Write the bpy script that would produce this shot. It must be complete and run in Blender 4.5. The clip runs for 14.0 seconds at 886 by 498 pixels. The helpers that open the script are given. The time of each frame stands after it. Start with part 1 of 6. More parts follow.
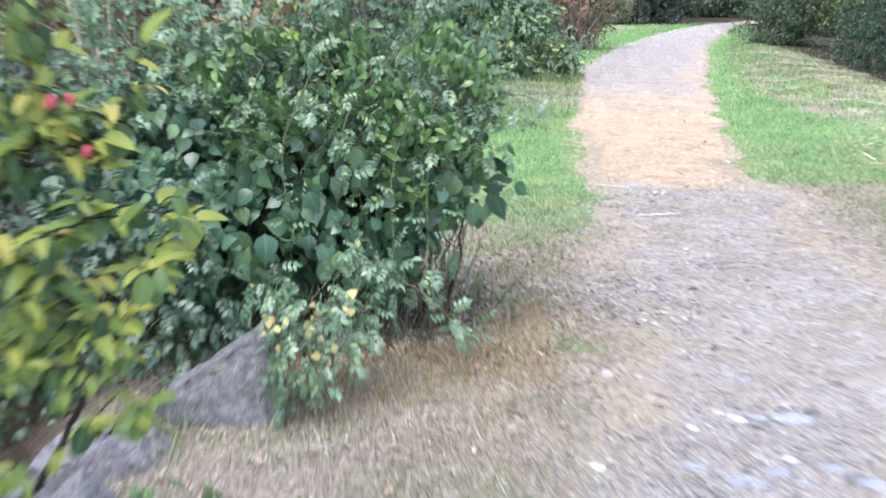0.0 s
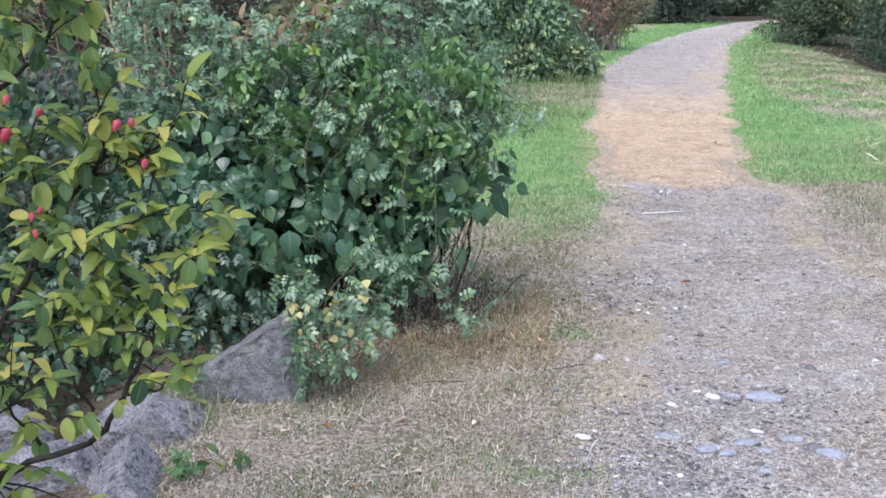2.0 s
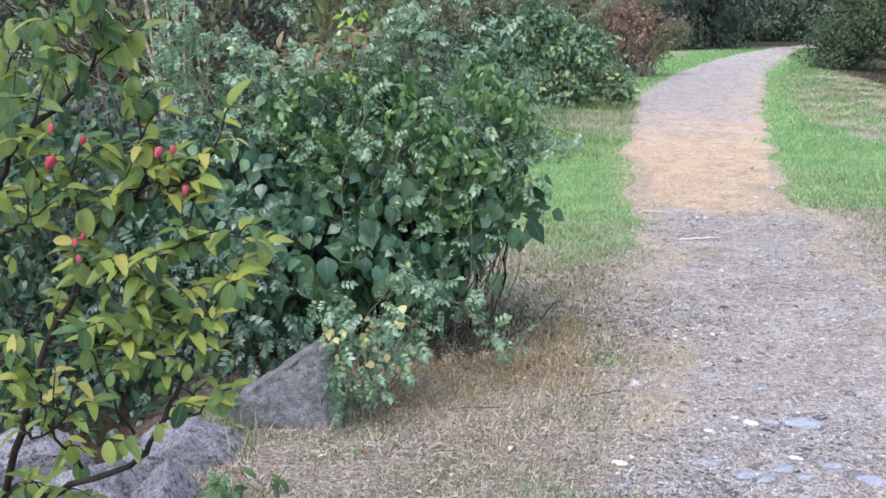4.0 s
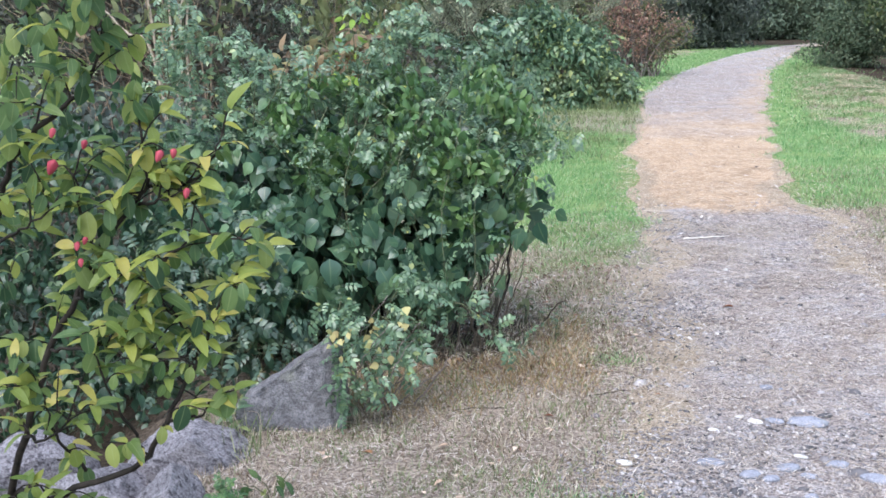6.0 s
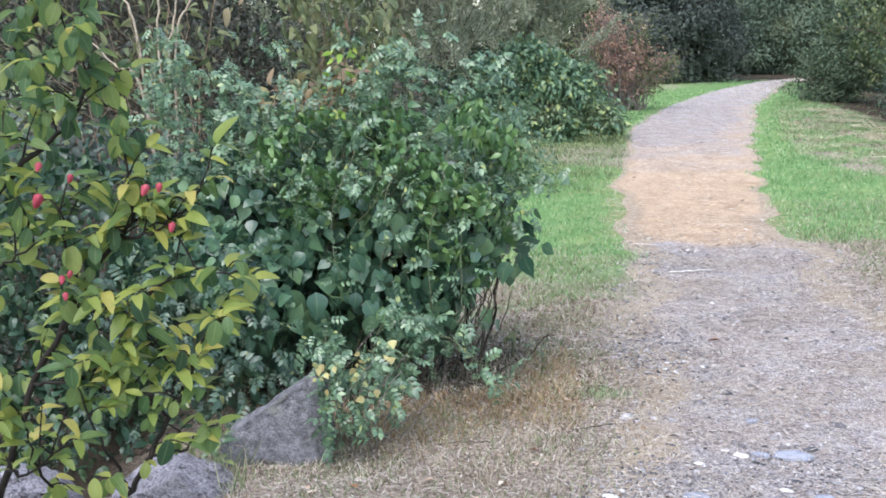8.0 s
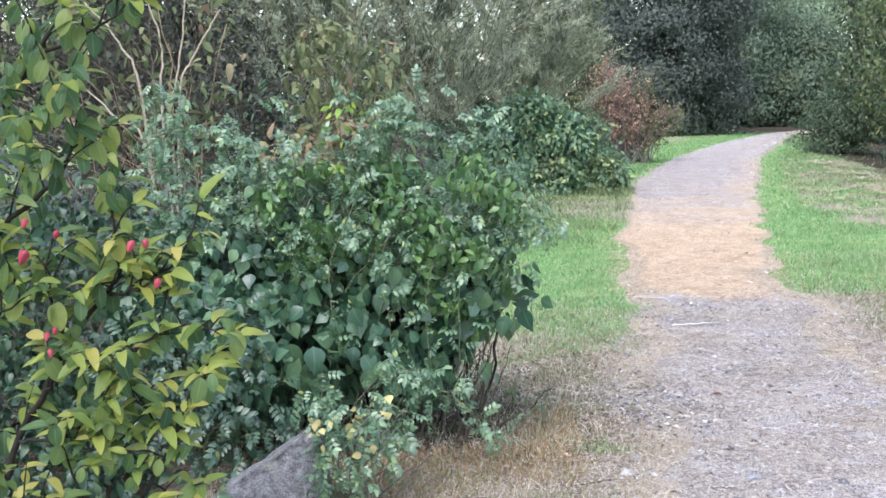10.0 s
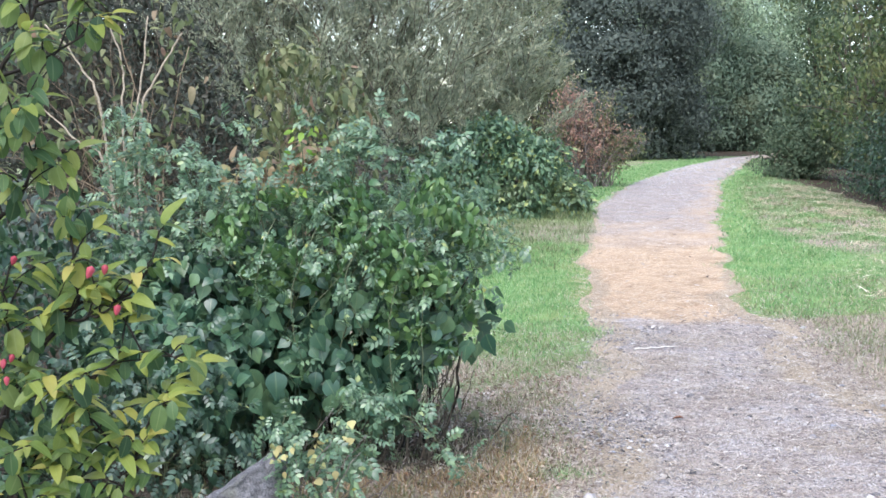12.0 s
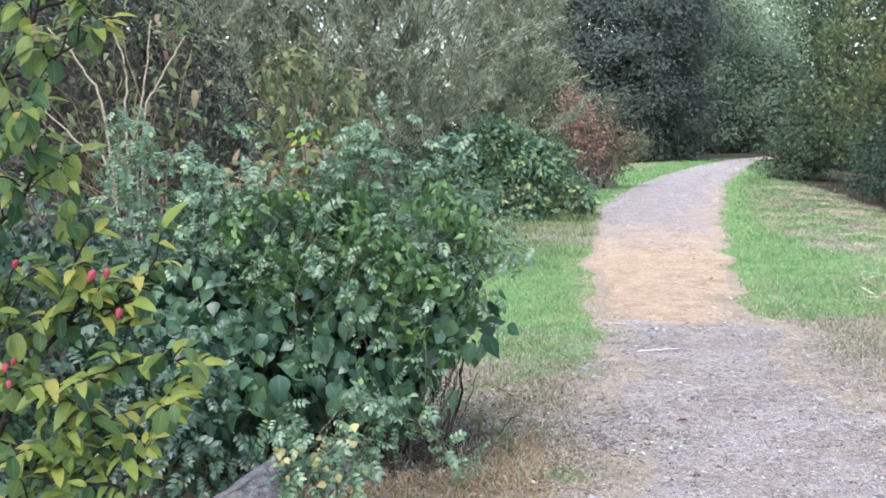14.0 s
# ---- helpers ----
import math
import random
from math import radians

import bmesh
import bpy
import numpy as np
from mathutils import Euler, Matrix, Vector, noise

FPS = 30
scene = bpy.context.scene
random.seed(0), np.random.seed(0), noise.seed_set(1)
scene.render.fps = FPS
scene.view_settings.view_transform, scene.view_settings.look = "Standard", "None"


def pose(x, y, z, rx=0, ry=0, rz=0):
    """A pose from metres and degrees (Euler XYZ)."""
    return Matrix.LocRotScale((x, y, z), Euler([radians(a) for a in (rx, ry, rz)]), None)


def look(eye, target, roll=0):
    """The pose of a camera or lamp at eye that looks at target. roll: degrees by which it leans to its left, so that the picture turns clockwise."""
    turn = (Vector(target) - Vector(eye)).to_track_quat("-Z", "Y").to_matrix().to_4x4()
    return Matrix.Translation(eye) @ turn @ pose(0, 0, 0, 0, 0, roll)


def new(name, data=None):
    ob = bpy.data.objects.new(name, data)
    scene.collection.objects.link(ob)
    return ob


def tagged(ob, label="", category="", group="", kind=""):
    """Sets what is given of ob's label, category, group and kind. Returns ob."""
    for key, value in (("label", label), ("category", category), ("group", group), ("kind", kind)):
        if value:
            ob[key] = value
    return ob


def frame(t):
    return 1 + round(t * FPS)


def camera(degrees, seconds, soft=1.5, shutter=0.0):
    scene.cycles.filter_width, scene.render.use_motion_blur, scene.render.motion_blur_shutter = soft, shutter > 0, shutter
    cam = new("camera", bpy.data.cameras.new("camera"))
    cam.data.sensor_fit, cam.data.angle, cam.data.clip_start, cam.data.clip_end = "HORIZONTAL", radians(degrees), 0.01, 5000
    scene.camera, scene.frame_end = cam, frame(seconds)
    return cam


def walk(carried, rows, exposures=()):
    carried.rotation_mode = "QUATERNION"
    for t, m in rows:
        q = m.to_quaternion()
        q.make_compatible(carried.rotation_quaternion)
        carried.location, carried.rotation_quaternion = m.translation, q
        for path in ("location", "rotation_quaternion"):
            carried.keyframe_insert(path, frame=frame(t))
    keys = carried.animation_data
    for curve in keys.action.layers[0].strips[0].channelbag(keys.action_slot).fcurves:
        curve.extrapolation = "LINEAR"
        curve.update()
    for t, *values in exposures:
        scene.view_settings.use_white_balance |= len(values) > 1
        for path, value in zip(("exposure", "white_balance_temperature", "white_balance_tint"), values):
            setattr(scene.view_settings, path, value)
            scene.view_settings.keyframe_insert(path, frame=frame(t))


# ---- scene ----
cam = camera(42, 14.0, soft=1.6, shutter=0.6)
PATH = [
    (0.0, look((-0.131, 0.403, 1.307), (-0.062, 5.276, 0.191), 1.11)),
    (0.1, look((-0.080, 0.120, 1.362), (-0.055, 4.990, 0.225), 1.00)),
    (0.2, look((-0.052, 0.006, 1.386), (-0.075, 4.868, 0.245), 0.95)),
    (0.5, look((-0.048, -0.007, 1.388), (-0.029, 4.864, 0.262), 0.95)),
    (1.0, look((-0.053, 0.000, 1.387), (-0.123, 4.858, 0.202), 0.68)),
    (1.5, look((-0.054, 0.002, 1.386), (-0.102, 4.864, 0.218), 0.70)),
    (2.0, look((-0.056, -0.003, 1.388), (-0.109, 4.868, 0.264), 0.76)),
    (2.5, look((-0.059, -0.007, 1.386), (-0.162, 4.874, 0.306), 0.75)),
    (3.0, look((-0.060, -0.011, 1.386), (-0.198, 4.878, 0.346), 0.56)),
    (3.5, look((-0.059, -0.015, 1.387), (-0.245, 4.877, 0.372), 0.52)),
    (6.0, look((-0.048, -0.023, 1.387), (-0.281, 4.869, 0.382), -0.25)),
    (6.5, look((-0.046, -0.020, 1.389), (-0.227, 4.877, 0.400), -0.09)),
    (7.0, look((-0.046, -0.020, 1.390), (-0.194, 4.886, 0.434), 0.05)),
    (7.5, look((-0.044, -0.025, 1.394), (-0.187, 4.891, 0.494), 0.00)),
    (8.0, look((-0.041, -0.031, 1.392), (-0.224, 4.890, 0.525), -0.04)),
    (8.2, look((-0.041, -0.036, 1.394), (-0.249, 4.887, 0.545), -0.25)),
    (10.3, look((-0.004, -0.005, 1.397), (-0.220, 4.951, 0.768), -0.19)),
    (10.5, look((-0.009, 0.002, 1.398), (-0.189, 4.960, 0.773), 0.03)),
    (11.0, look((-0.009, -0.006, 1.399), (-0.132, 4.957, 0.803), 0.06)),
    (11.5, look((-0.005, -0.012, 1.402), (-0.072, 4.956, 0.840), 0.03)),
    (12.0, look((-0.007, -0.011, 1.401), (-0.062, 4.959, 0.856), 0.09)),
    (12.5, look((-0.002, -0.014, 1.402), (-0.052, 4.956, 0.855), 0.04)),
    (13.0, look((-0.001, -0.013, 1.402), (-0.022, 4.958, 0.858), 0.07)),
    (13.5, look((-0.004, -0.007, 1.401), (-0.003, 4.962, 0.851), 0.03)),
    (14.0, look((-0.003, -0.009, 1.401), (-0.075, 4.962, 0.867), -0.08)),
]
walk(cam, PATH, exposures=[(0.0, 1.95), (0.3, 1.62), (0.6, 1.51), (1.5, 1.45), (3.5, 1.52), (6.0, 1.59), (8.0, 1.60), (10.5, 1.75), (14.0, 1.65)])

# ---- light: an overcast sky, with a broad soft sun behind the cloud ----
SUN_UP, SUN_ROUND = radians(55), radians(200)
world = bpy.data.worlds.new("overcast_sky")
scene.world = world
world.use_nodes = True
wn, wl = world.node_tree.nodes, world.node_tree.links
wn.clear()
sky = wn.new("ShaderNodeTexSky")
sky.sky_type, sky.sun_disc = "NISHITA", False
sky.sun_elevation, sky.sun_rotation = SUN_UP, SUN_ROUND
sky.air_density, sky.dust_density, sky.ozone_density = 1.0, 1.0, 1.0
grey = wn.new("ShaderNodeHueSaturation")
grey.inputs["Saturation"].default_value = 0.75
back = wn.new("ShaderNodeBackground")
back.inputs["Strength"].default_value = 0.15
out = wn.new("ShaderNodeOutputWorld")
wl.new(sky.outputs[0], grey.inputs["Color"])
wl.new(grey.outputs[0], back.inputs["Color"])
wl.new(back.outputs[0], out.inputs["Surface"])

sun = new("sun", bpy.data.lights.new("sun", "SUN"))
sun.data.energy, sun.data.angle, sun.data.color = 1.3, radians(40), (1.0, 0.952, 0.98)
sun.matrix_world = look((0, 0, 0), (-math.sin(SUN_ROUND) * math.cos(SUN_UP), -math.cos(SUN_ROUND) * math.cos(SUN_UP), -math.sin(SUN_UP)))


# ---- materials ----
def shader(name, rough=0.8, spec=0.3):
    m = bpy.data.materials.new(name)
    m.use_nodes = True
    nt = m.node_tree
    b = nt.nodes["Principled BSDF"]
    b.inputs["Roughness"].default_value = rough
    b.inputs["Specular IOR Level"].default_value = spec
    return m, nt, b


def ramp(nt, fac, stops):
    r = nt.nodes.new("ShaderNodeValToRGB")
    while len(r.color_ramp.elements) < len(stops):
        r.color_ramp.elements.new(0.5)
    for e, (p, c) in zip(r.color_ramp.elements, stops):
        e.position, e.color = p, (*c, 1)
    nt.links.new(fac, r.inputs[0])
    return r.outputs[0]


def noise_tex(nt, scale, detail=4.0, rough=0.55, vec=None):
    n = nt.nodes.new("ShaderNodeTexNoise")
    n.inputs["Scale"].default_value, n.inputs["Detail"].default_value, n.inputs["Roughness"].default_value = scale, detail, rough
    if vec is None:
        geo = nt.nodes.new("ShaderNodeNewGeometry")
        vec = geo.outputs["Position"]
    nt.links.new(vec, n.inputs["Vector"])
    return n.outputs["Fac"]


def blend(nt, fac, a, b, mode="MIX"):
    m = nt.nodes.new("ShaderNodeMix")
    m.data_type, m.blend_type = "RGBA", mode
    for sock, v in ((m.inputs[0], fac), (m.inputs[6], a), (m.inputs[7], b)):
        if isinstance(v, (int, float)):
            sock.default_value = v
        elif isinstance(v, tuple):
            sock.default_value = (*v, 1)
        else:
            nt.links.new(v, sock)
    return m.outputs[2]


def bump(nt, b, height, strength, dist):
    n = nt.nodes.new("ShaderNodeBump")
    n.inputs["Strength"].default_value, n.inputs["Distance"].default_value = strength, dist
    nt.links.new(height, n.inputs["Height"])
    nt.links.new(n.outputs[0], b.inputs["Normal"])


def own_random(nt):
    """A number of its own for each leaf, stone or blade, joined or single."""
    geo, info = nt.nodes.new("ShaderNodeNewGeometry"), nt.nodes.new("ShaderNodeObjectInfo")
    add, wrap = nt.nodes.new("ShaderNodeMath"), nt.nodes.new("ShaderNodeMath")
    add.operation, wrap.operation = "ADD", "FRACT"
    nt.links.new(geo.outputs["Random Per Island"], add.inputs[0])
    nt.links.new(info.outputs["Random"], add.inputs[1])
    nt.links.new(add.outputs[0], wrap.inputs[0])
    return wrap.outputs[0]


def leaf_material(name, stops, rough=0.5, spec=0.4, clear=0.35, vein=0.0, blotch=0.3, gain=(1.35, 1.25, 1.6), turned=0.0, turn_scale=1.2):
    m, nt, b = shader(name, rough, spec)
    col = ramp(nt, own_random(nt), [(p, tuple(min(0.8, v * g) for v, g in zip(c, gain))) for p, c in stops])
    spots = noise_tex(nt, 55.0, 3.0)
    col = blend(nt, blotch, col, ramp(nt, spots, [(0.3, (0.45, 0.45, 0.4)), (0.7, (1.0, 1.0, 1.0))]), "MULTIPLY")
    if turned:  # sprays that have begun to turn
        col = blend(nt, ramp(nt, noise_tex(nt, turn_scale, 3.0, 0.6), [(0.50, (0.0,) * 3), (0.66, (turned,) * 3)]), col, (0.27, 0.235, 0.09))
    if vein:
        uv, sep, ab = nt.nodes.new("ShaderNodeUVMap"), nt.nodes.new("ShaderNodeSeparateXYZ"), nt.nodes.new("ShaderNodeMath")
        ab.operation = "ABSOLUTE"
        nt.links.new(uv.outputs[0], sep.inputs[0])
        nt.links.new(sep.outputs[0], ab.inputs[0])
        rib = ramp(nt, ab.outputs[0], [(0.0, (vein,) * 3), (0.12, (0.0,) * 3)])
        col = blend(nt, rib, col, (0.35, 0.42, 0.2))
    nt.links.new(col, b.inputs["Base Color"])
    thin, mix = nt.nodes.new("ShaderNodeBsdfTranslucent"), nt.nodes.new("ShaderNodeMixShader")
    nt.links.new(col, thin.inputs["Color"])
    mix.inputs[0].default_value = clear
    nt.links.new(b.outputs[0], mix.inputs[1])
    nt.links.new(thin.outputs[0], mix.inputs[2])
    nt.links.new(mix.outputs[0], nt.nodes["Material Output"].inputs["Surface"])
    return m


def bark_material(name, a, b2, scale=60.0):
    m, nt, b = shader(name, 0.85, 0.2)
    f = noise_tex(nt, scale)
    nt.links.new(ramp(nt, f, [(0.3, a), (0.7, b2)]), b.inputs["Base Color"])
    bump(nt, b, f, 0.5, 0.003)
    return m


def stone_material(name, dark, light, scale=14.0, speck=160.0, height=0.012, grainy=0.5, seams=0.25, low=0.25, high=0.72):
    m, nt, b = shader(name, 0.85, 0.3)
    geo = nt.nodes.new("ShaderNodeNewGeometry")
    f, g = noise_tex(nt, scale, 8.0, 0.65), noise_tex(nt, speck, 2.0)
    c = ramp(nt, f, [(low, dark), (0.5 * (low + high), tuple(0.5 * (p + q) for p, q in zip(dark, light))), (high, light)])
    c = blend(nt, grainy, c, ramp(nt, g, [(0.38, (0.25, 0.25, 0.27)), (0.56, (1.0, 1.0, 1.0))]), "MULTIPLY")
    seam = ramp(nt, noise_tex(nt, scale * 0.55, 3.0, 0.6), [(0.46, (1.0,) * 3), (0.495, (0.2,) * 3), (0.53, (1.0,) * 3)])
    c = blend(nt, seams, c, seam, "MULTIPLY")
    lichen = ramp(nt, noise_tex(nt, 5.0, 5.0, 0.7), [(0.55, (0.0,) * 3), (0.72, (0.5,) * 3)])
    c = blend(nt, lichen, c, (0.27, 0.28, 0.22))
    nt.links.new(c, b.inputs["Base Color"])
    h = nt.nodes.new("ShaderNodeMath")
    h.operation = "MULTIPLY_ADD"
    h.inputs[1].default_value = 0.25
    nt.links.new(g, h.inputs[0])
    nt.links.new(f, h.inputs[2])
    bump(nt, b, h.outputs[0], 0.9, height)
    return m


def broken_stone_material(name, dark, light):
    """Coarse broken rock: slanting bands of pale and dark grain, with pits."""
    m, nt, b = shader(name, 0.85, 0.3)
    geo, turn = nt.nodes.new("ShaderNodeNewGeometry"), nt.nodes.new("ShaderNodeMapping")
    turn.inputs["Rotation"].default_value, turn.inputs["Scale"].default_value = (0.5, 0.7, 0.4), (1.0, 1.0, 3.2)
    nt.links.new(geo.outputs["Position"], turn.inputs["Vector"])
    bands, grain, pits = noise_tex(nt, 11.0, 10.0, 0.78, turn.outputs[0]), noise_tex(nt, 120.0, 4.0, 0.7), noise_tex(nt, 42.0, 5.0, 0.7)
    c = ramp(nt, bands, [(0.30, dark), (0.42, tuple(0.35 * p + 0.50 * q for p, q in zip(dark, light))), (0.55, tuple(0.15 * p + 0.75 * q for p, q in zip(dark, light))), (0.66, light)])
    c = blend(nt, 0.8, c, ramp(nt, grain, [(0.40, (0.40, 0.39, 0.41)), (0.55, (1.0, 1.0, 1.0))]), "MULTIPLY")
    c = blend(nt, 0.85, c, ramp(nt, pits, [(0.38, (0.22, 0.21, 0.23)), (0.47, (1.0, 1.0, 1.0))]), "MULTIPLY")
    nt.links.new(c, b.inputs["Base Color"])
    h = nt.nodes.new("ShaderNodeMath")
    h.operation = "MULTIPLY_ADD"
    h.inputs[1].default_value = 0.5
    nt.links.new(pits, h.inputs[0])
    nt.links.new(bands, h.inputs[2])
    bump(nt, b, h.outputs[0], 1.0, 0.028)
    return m


def islands_material(name, stops, rough=0.85, spec=0.2, clear=0.0):
    m, nt, b = shader(name, rough, spec)
    col = ramp(nt, own_random(nt), stops)
    col = blend(nt, 0.35, col, ramp(nt, noise_tex(nt, 90.0, 3.0), [(0.3, (0.5, 0.5, 0.5)), (0.7, (1.0, 1.0, 1.0))]), "MULTIPLY")
    nt.links.new(col, b.inputs["Base Color"])
    if clear:
        thin, mix = nt.nodes.new("ShaderNodeBsdfTranslucent"), nt.nodes.new("ShaderNodeMixShader")
        nt.links.new(col, thin.inputs["Color"])
        mix.inputs[0].default_value = clear
        nt.links.new(b.outputs[0], mix.inputs[1])
        nt.links.new(thin.outputs[0], mix.inputs[2])
        nt.links.new(mix.outputs[0], nt.nodes["Material Output"].inputs["Surface"])
    return m


MAT_SPINDLE = leaf_material("spindle_leaf", [(0.0, (0.035, 0.085, 0.04)), (0.4, (0.085, 0.17, 0.062)), (0.75, (0.16, 0.25, 0.075)), (1.0, (0.30, 0.36, 0.10))], 0.45, 0.4, 0.5, vein=0.25, blotch=0.25, gain=(0.93, 0.90, 0.95))
MAT_SPINDLE_PALE = leaf_material("pale_spindle_leaf", [(0.0, (0.055, 0.115, 0.038)), (0.3, (0.13, 0.215, 0.052)), (0.6, (0.25, 0.33, 0.075)), (0.88, (0.33, 0.38, 0.085)), (1.0, (0.45, 0.42, 0.12))], 0.45, 0.4, 0.5, vein=0.2, blotch=0.2, gain=(1.0, 0.94, 0.98))
MAT_DOG = leaf_material("broad_leaf", [(0.0, (0.025, 0.075, 0.045)), (0.4, (0.045, 0.115, 0.062)), (0.75, (0.075, 0.165, 0.085)), (1.0, (0.12, 0.225, 0.095))], 0.34, 0.65, 0.18, vein=0.22, gain=(1.17, 1.09, 1.22))
MAT_ROSE = leaf_material("rose_leaf", [(0.0, (0.050, 0.105, 0.070)), (0.55, (0.095, 0.175, 0.115)), (0.975, (0.15, 0.245, 0.15)), (1.0, (0.30, 0.33, 0.10))], 0.36, 0.65, 0.25, gain=(1.36, 1.26, 1.13))
MAT_YELLOW = leaf_material("yellowed_leaf", [(0.0, (0.31, 0.28, 0.10)), (0.6, (0.42, 0.41, 0.15)), (1.0, (0.26, 0.30, 0.10))], 0.55, 0.3, 0.35)
MAT_FRESH = leaf_material("fresh_leaf", [(0.0, (0.14, 0.27, 0.04)), (0.6, (0.22, 0.36, 0.05)), (1.0, (0.32, 0.42, 0.06))], 0.5, 0.4, 0.4)
MAT_LIGHT = leaf_material("light_leaf", [(0.0, (0.05, 0.13, 0.045)), (0.6, (0.10, 0.21, 0.07)), (1.0, (0.17, 0.29, 0.09))], 0.36, 0.65, 0.28, gain=(1.02, 0.97, 1.02))
MAT_TEAL = leaf_material("bramble_leaf", [(0.0, (0.03, 0.065, 0.045)), (0.6, (0.055, 0.11, 0.075)), (0.95, (0.10, 0.17, 0.11)), (1.0, (0.2, 0.24, 0.09))], 0.4, 0.55, 0.2, gain=(1.1, 1.0, 1.0))
MAT_PALE_WOOD = bark_material("pale_wood", (0.45, 0.42, 0.38), (0.70, 0.67, 0.62))
# leaf colour darkened to stand for the shade deep in foliage
MAT_SHADE_TONE = leaf_material("shade_toned_leaf", [(0.0, (0.02, 0.05, 0.028)), (0.6, (0.035, 0.08, 0.04)), (1.0, (0.07, 0.12, 0.05))], 0.4, 0.5, 0.2, gain=(1.0, 1.0, 1.1))
MAT_FRUIT = islands_material("fruit", [(0.0, (0.24, 0.025, 0.045)), (1.0, (0.36, 0.06, 0.085))], 0.55, 0.3)
MAT_BARK_DARK = bark_material("dark_bark", (0.007, 0.0065, 0.006), (0.028, 0.023, 0.019))
MAT_BARK_TAN = bark_material("tan_bark", (0.12, 0.09, 0.06), (0.30, 0.23, 0.16))
MAT_TAN_STEM = bark_material("tan_stem", (0.22, 0.18, 0.135), (0.42, 0.36, 0.28))
MAT_BARK = bark_material("bark", (0.04, 0.034, 0.026), (0.13, 0.11, 0.085))
MAT_CANE = bark_material("green_cane", (0.05, 0.065, 0.036), (0.14, 0.155, 0.09))
MAT_GRANITE = stone_material("granite", (0.08, 0.08, 0.087), (0.26, 0.26, 0.28), 34.0, 190.0, 0.02, 0.6, 0.2, 0.28, 0.70)
MAT_PALE_GRANITE = broken_stone_material("pale_granite", (0.024, 0.023, 0.030), (0.47, 0.457, 0.50))
MAT_PEBBLE_BLUE = stone_material("slate_pebble", (0.19, 0.205, 0.25), (0.38, 0.40, 0.46), 30.0, 300.0, 0.002)
MAT_PEBBLE_WHITE = stone_material("white_pebble", (0.50, 0.49, 0.47), (0.80, 0.79, 0.76), 30.0, 300.0, 0.002)
MAT_PEBBLE_DARK = stone_material("dark_pebble", (0.05, 0.05, 0.055), (0.13, 0.13, 0.14), 30.0, 300.0, 0.002)
MAT_GRAVEL = islands_material("gravel", [(0.0, (0.08, 0.08, 0.088)), (0.3, (0.21, 0.20, 0.21)), (0.7, (0.33, 0.315, 0.315)), (0.96, (0.43, 0.41, 0.41)), (1.0, (0.62, 0.61, 0.60))])
MAT_PALE = islands_material("pale_gravel", [(0.0, (0.13, 0.125, 0.13)), (0.35, (0.34, 0.325, 0.335)), (0.9, (0.50, 0.48, 0.49)), (1.0, (0.70, 0.69, 0.69))])
MAT_GOLD = islands_material("golden_straw", [(0.0, (0.22, 0.165, 0.12)), (0.4, (0.46, 0.385, 0.30)), (0.8, (0.60, 0.53, 0.43)), (1.0, (0.74, 0.695, 0.62))], clear=0.15)
MAT_COARSE = islands_material("coarse_gravel", [(0.0, (0.05, 0.05, 0.055)), (0.4, (0.18, 0.175, 0.185)), (0.95, (0.36, 0.345, 0.36)), (1.0, (0.62, 0.61, 0.61))])
MAT_STRAW = islands_material("straw", [(0.0, (0.14, 0.115, 0.095)), (0.2, (0.34, 0.285, 0.25)), (0.55, (0.56, 0.485, 0.42)), (0.88, (0.69, 0.63, 0.56)), (1.0, (0.80, 0.76, 0.70))], clear=0.15)
MAT_ORANGE = islands_material("orange_litter", [(0.0, (0.30, 0.20, 0.135)), (0.4, (0.58, 0.425, 0.29)), (0.8, (0.72, 0.58, 0.44)), (1.0, (0.80, 0.73, 0.63))], clear=0.15)
MAT_DRY = islands_material("dry_grass", [(0.0, (0.09, 0.065, 0.04)), (0.3, (0.34, 0.275, 0.205)), (0.62, (0.56, 0.48, 0.375)), (0.82, (0.72, 0.65, 0.54)), (0.86, (0.27, 0.30, 0.17)), (1.0, (0.32, 0.36, 0.21))], clear=0.25)
MAT_BROWN_GRASS = islands_material("brown_grass", [(0.0, (0.13, 0.085, 0.04)), (0.4, (0.36, 0.25, 0.14)), (0.8, (0.52, 0.40, 0.25)), (0.9, (0.22, 0.25, 0.09)), (1.0, (0.66, 0.56, 0.40))], clear=0.25)
MAT_GRASS = islands_material("green_grass", [(0.0, (0.09, 0.22, 0.085)), (0.5, (0.22, 0.42, 0.165)), (0.82, (0.38, 0.55, 0.27)), (0.93, (0.46, 0.58, 0.32)), (1.0, (0.60, 0.58, 0.38))], 0.55, 0.35, 0.4)
MAT_HAY = islands_material("hay", [(0.0, (0.18, 0.15, 0.09)), (0.3, (0.45, 0.38, 0.25)), (0.8, (0.65, 0.58, 0.42)), (1.0, (0.76, 0.71, 0.58))], clear=0.15)
MAT_OLIVE_GRASS = islands_material("olive_grass", [(0.0, (0.09, 0.12, 0.055)), (0.5, (0.19, 0.245, 0.115)), (0.85, (0.29, 0.35, 0.18)), (1.0, (0.48, 0.45, 0.31))], 0.7, 0.2, 0.3)
MAT_CHAFF = islands_material("chaff", [(0.0, (0.03, 0.026, 0.024)), (0.35, (0.10, 0.08, 0.07)), (0.45, (0.36, 0.30, 0.25)), (0.8, (0.62, 0.56, 0.49)), (1.0, (0.80, 0.77, 0.72))])
MAT_DEAD = islands_material("dead_leaf", [(0.0, (0.16, 0.055, 0.03)), (0.5, (0.25, 0.10, 0.05)), (1.0, (0.30, 0.19, 0.10))], 0.7)
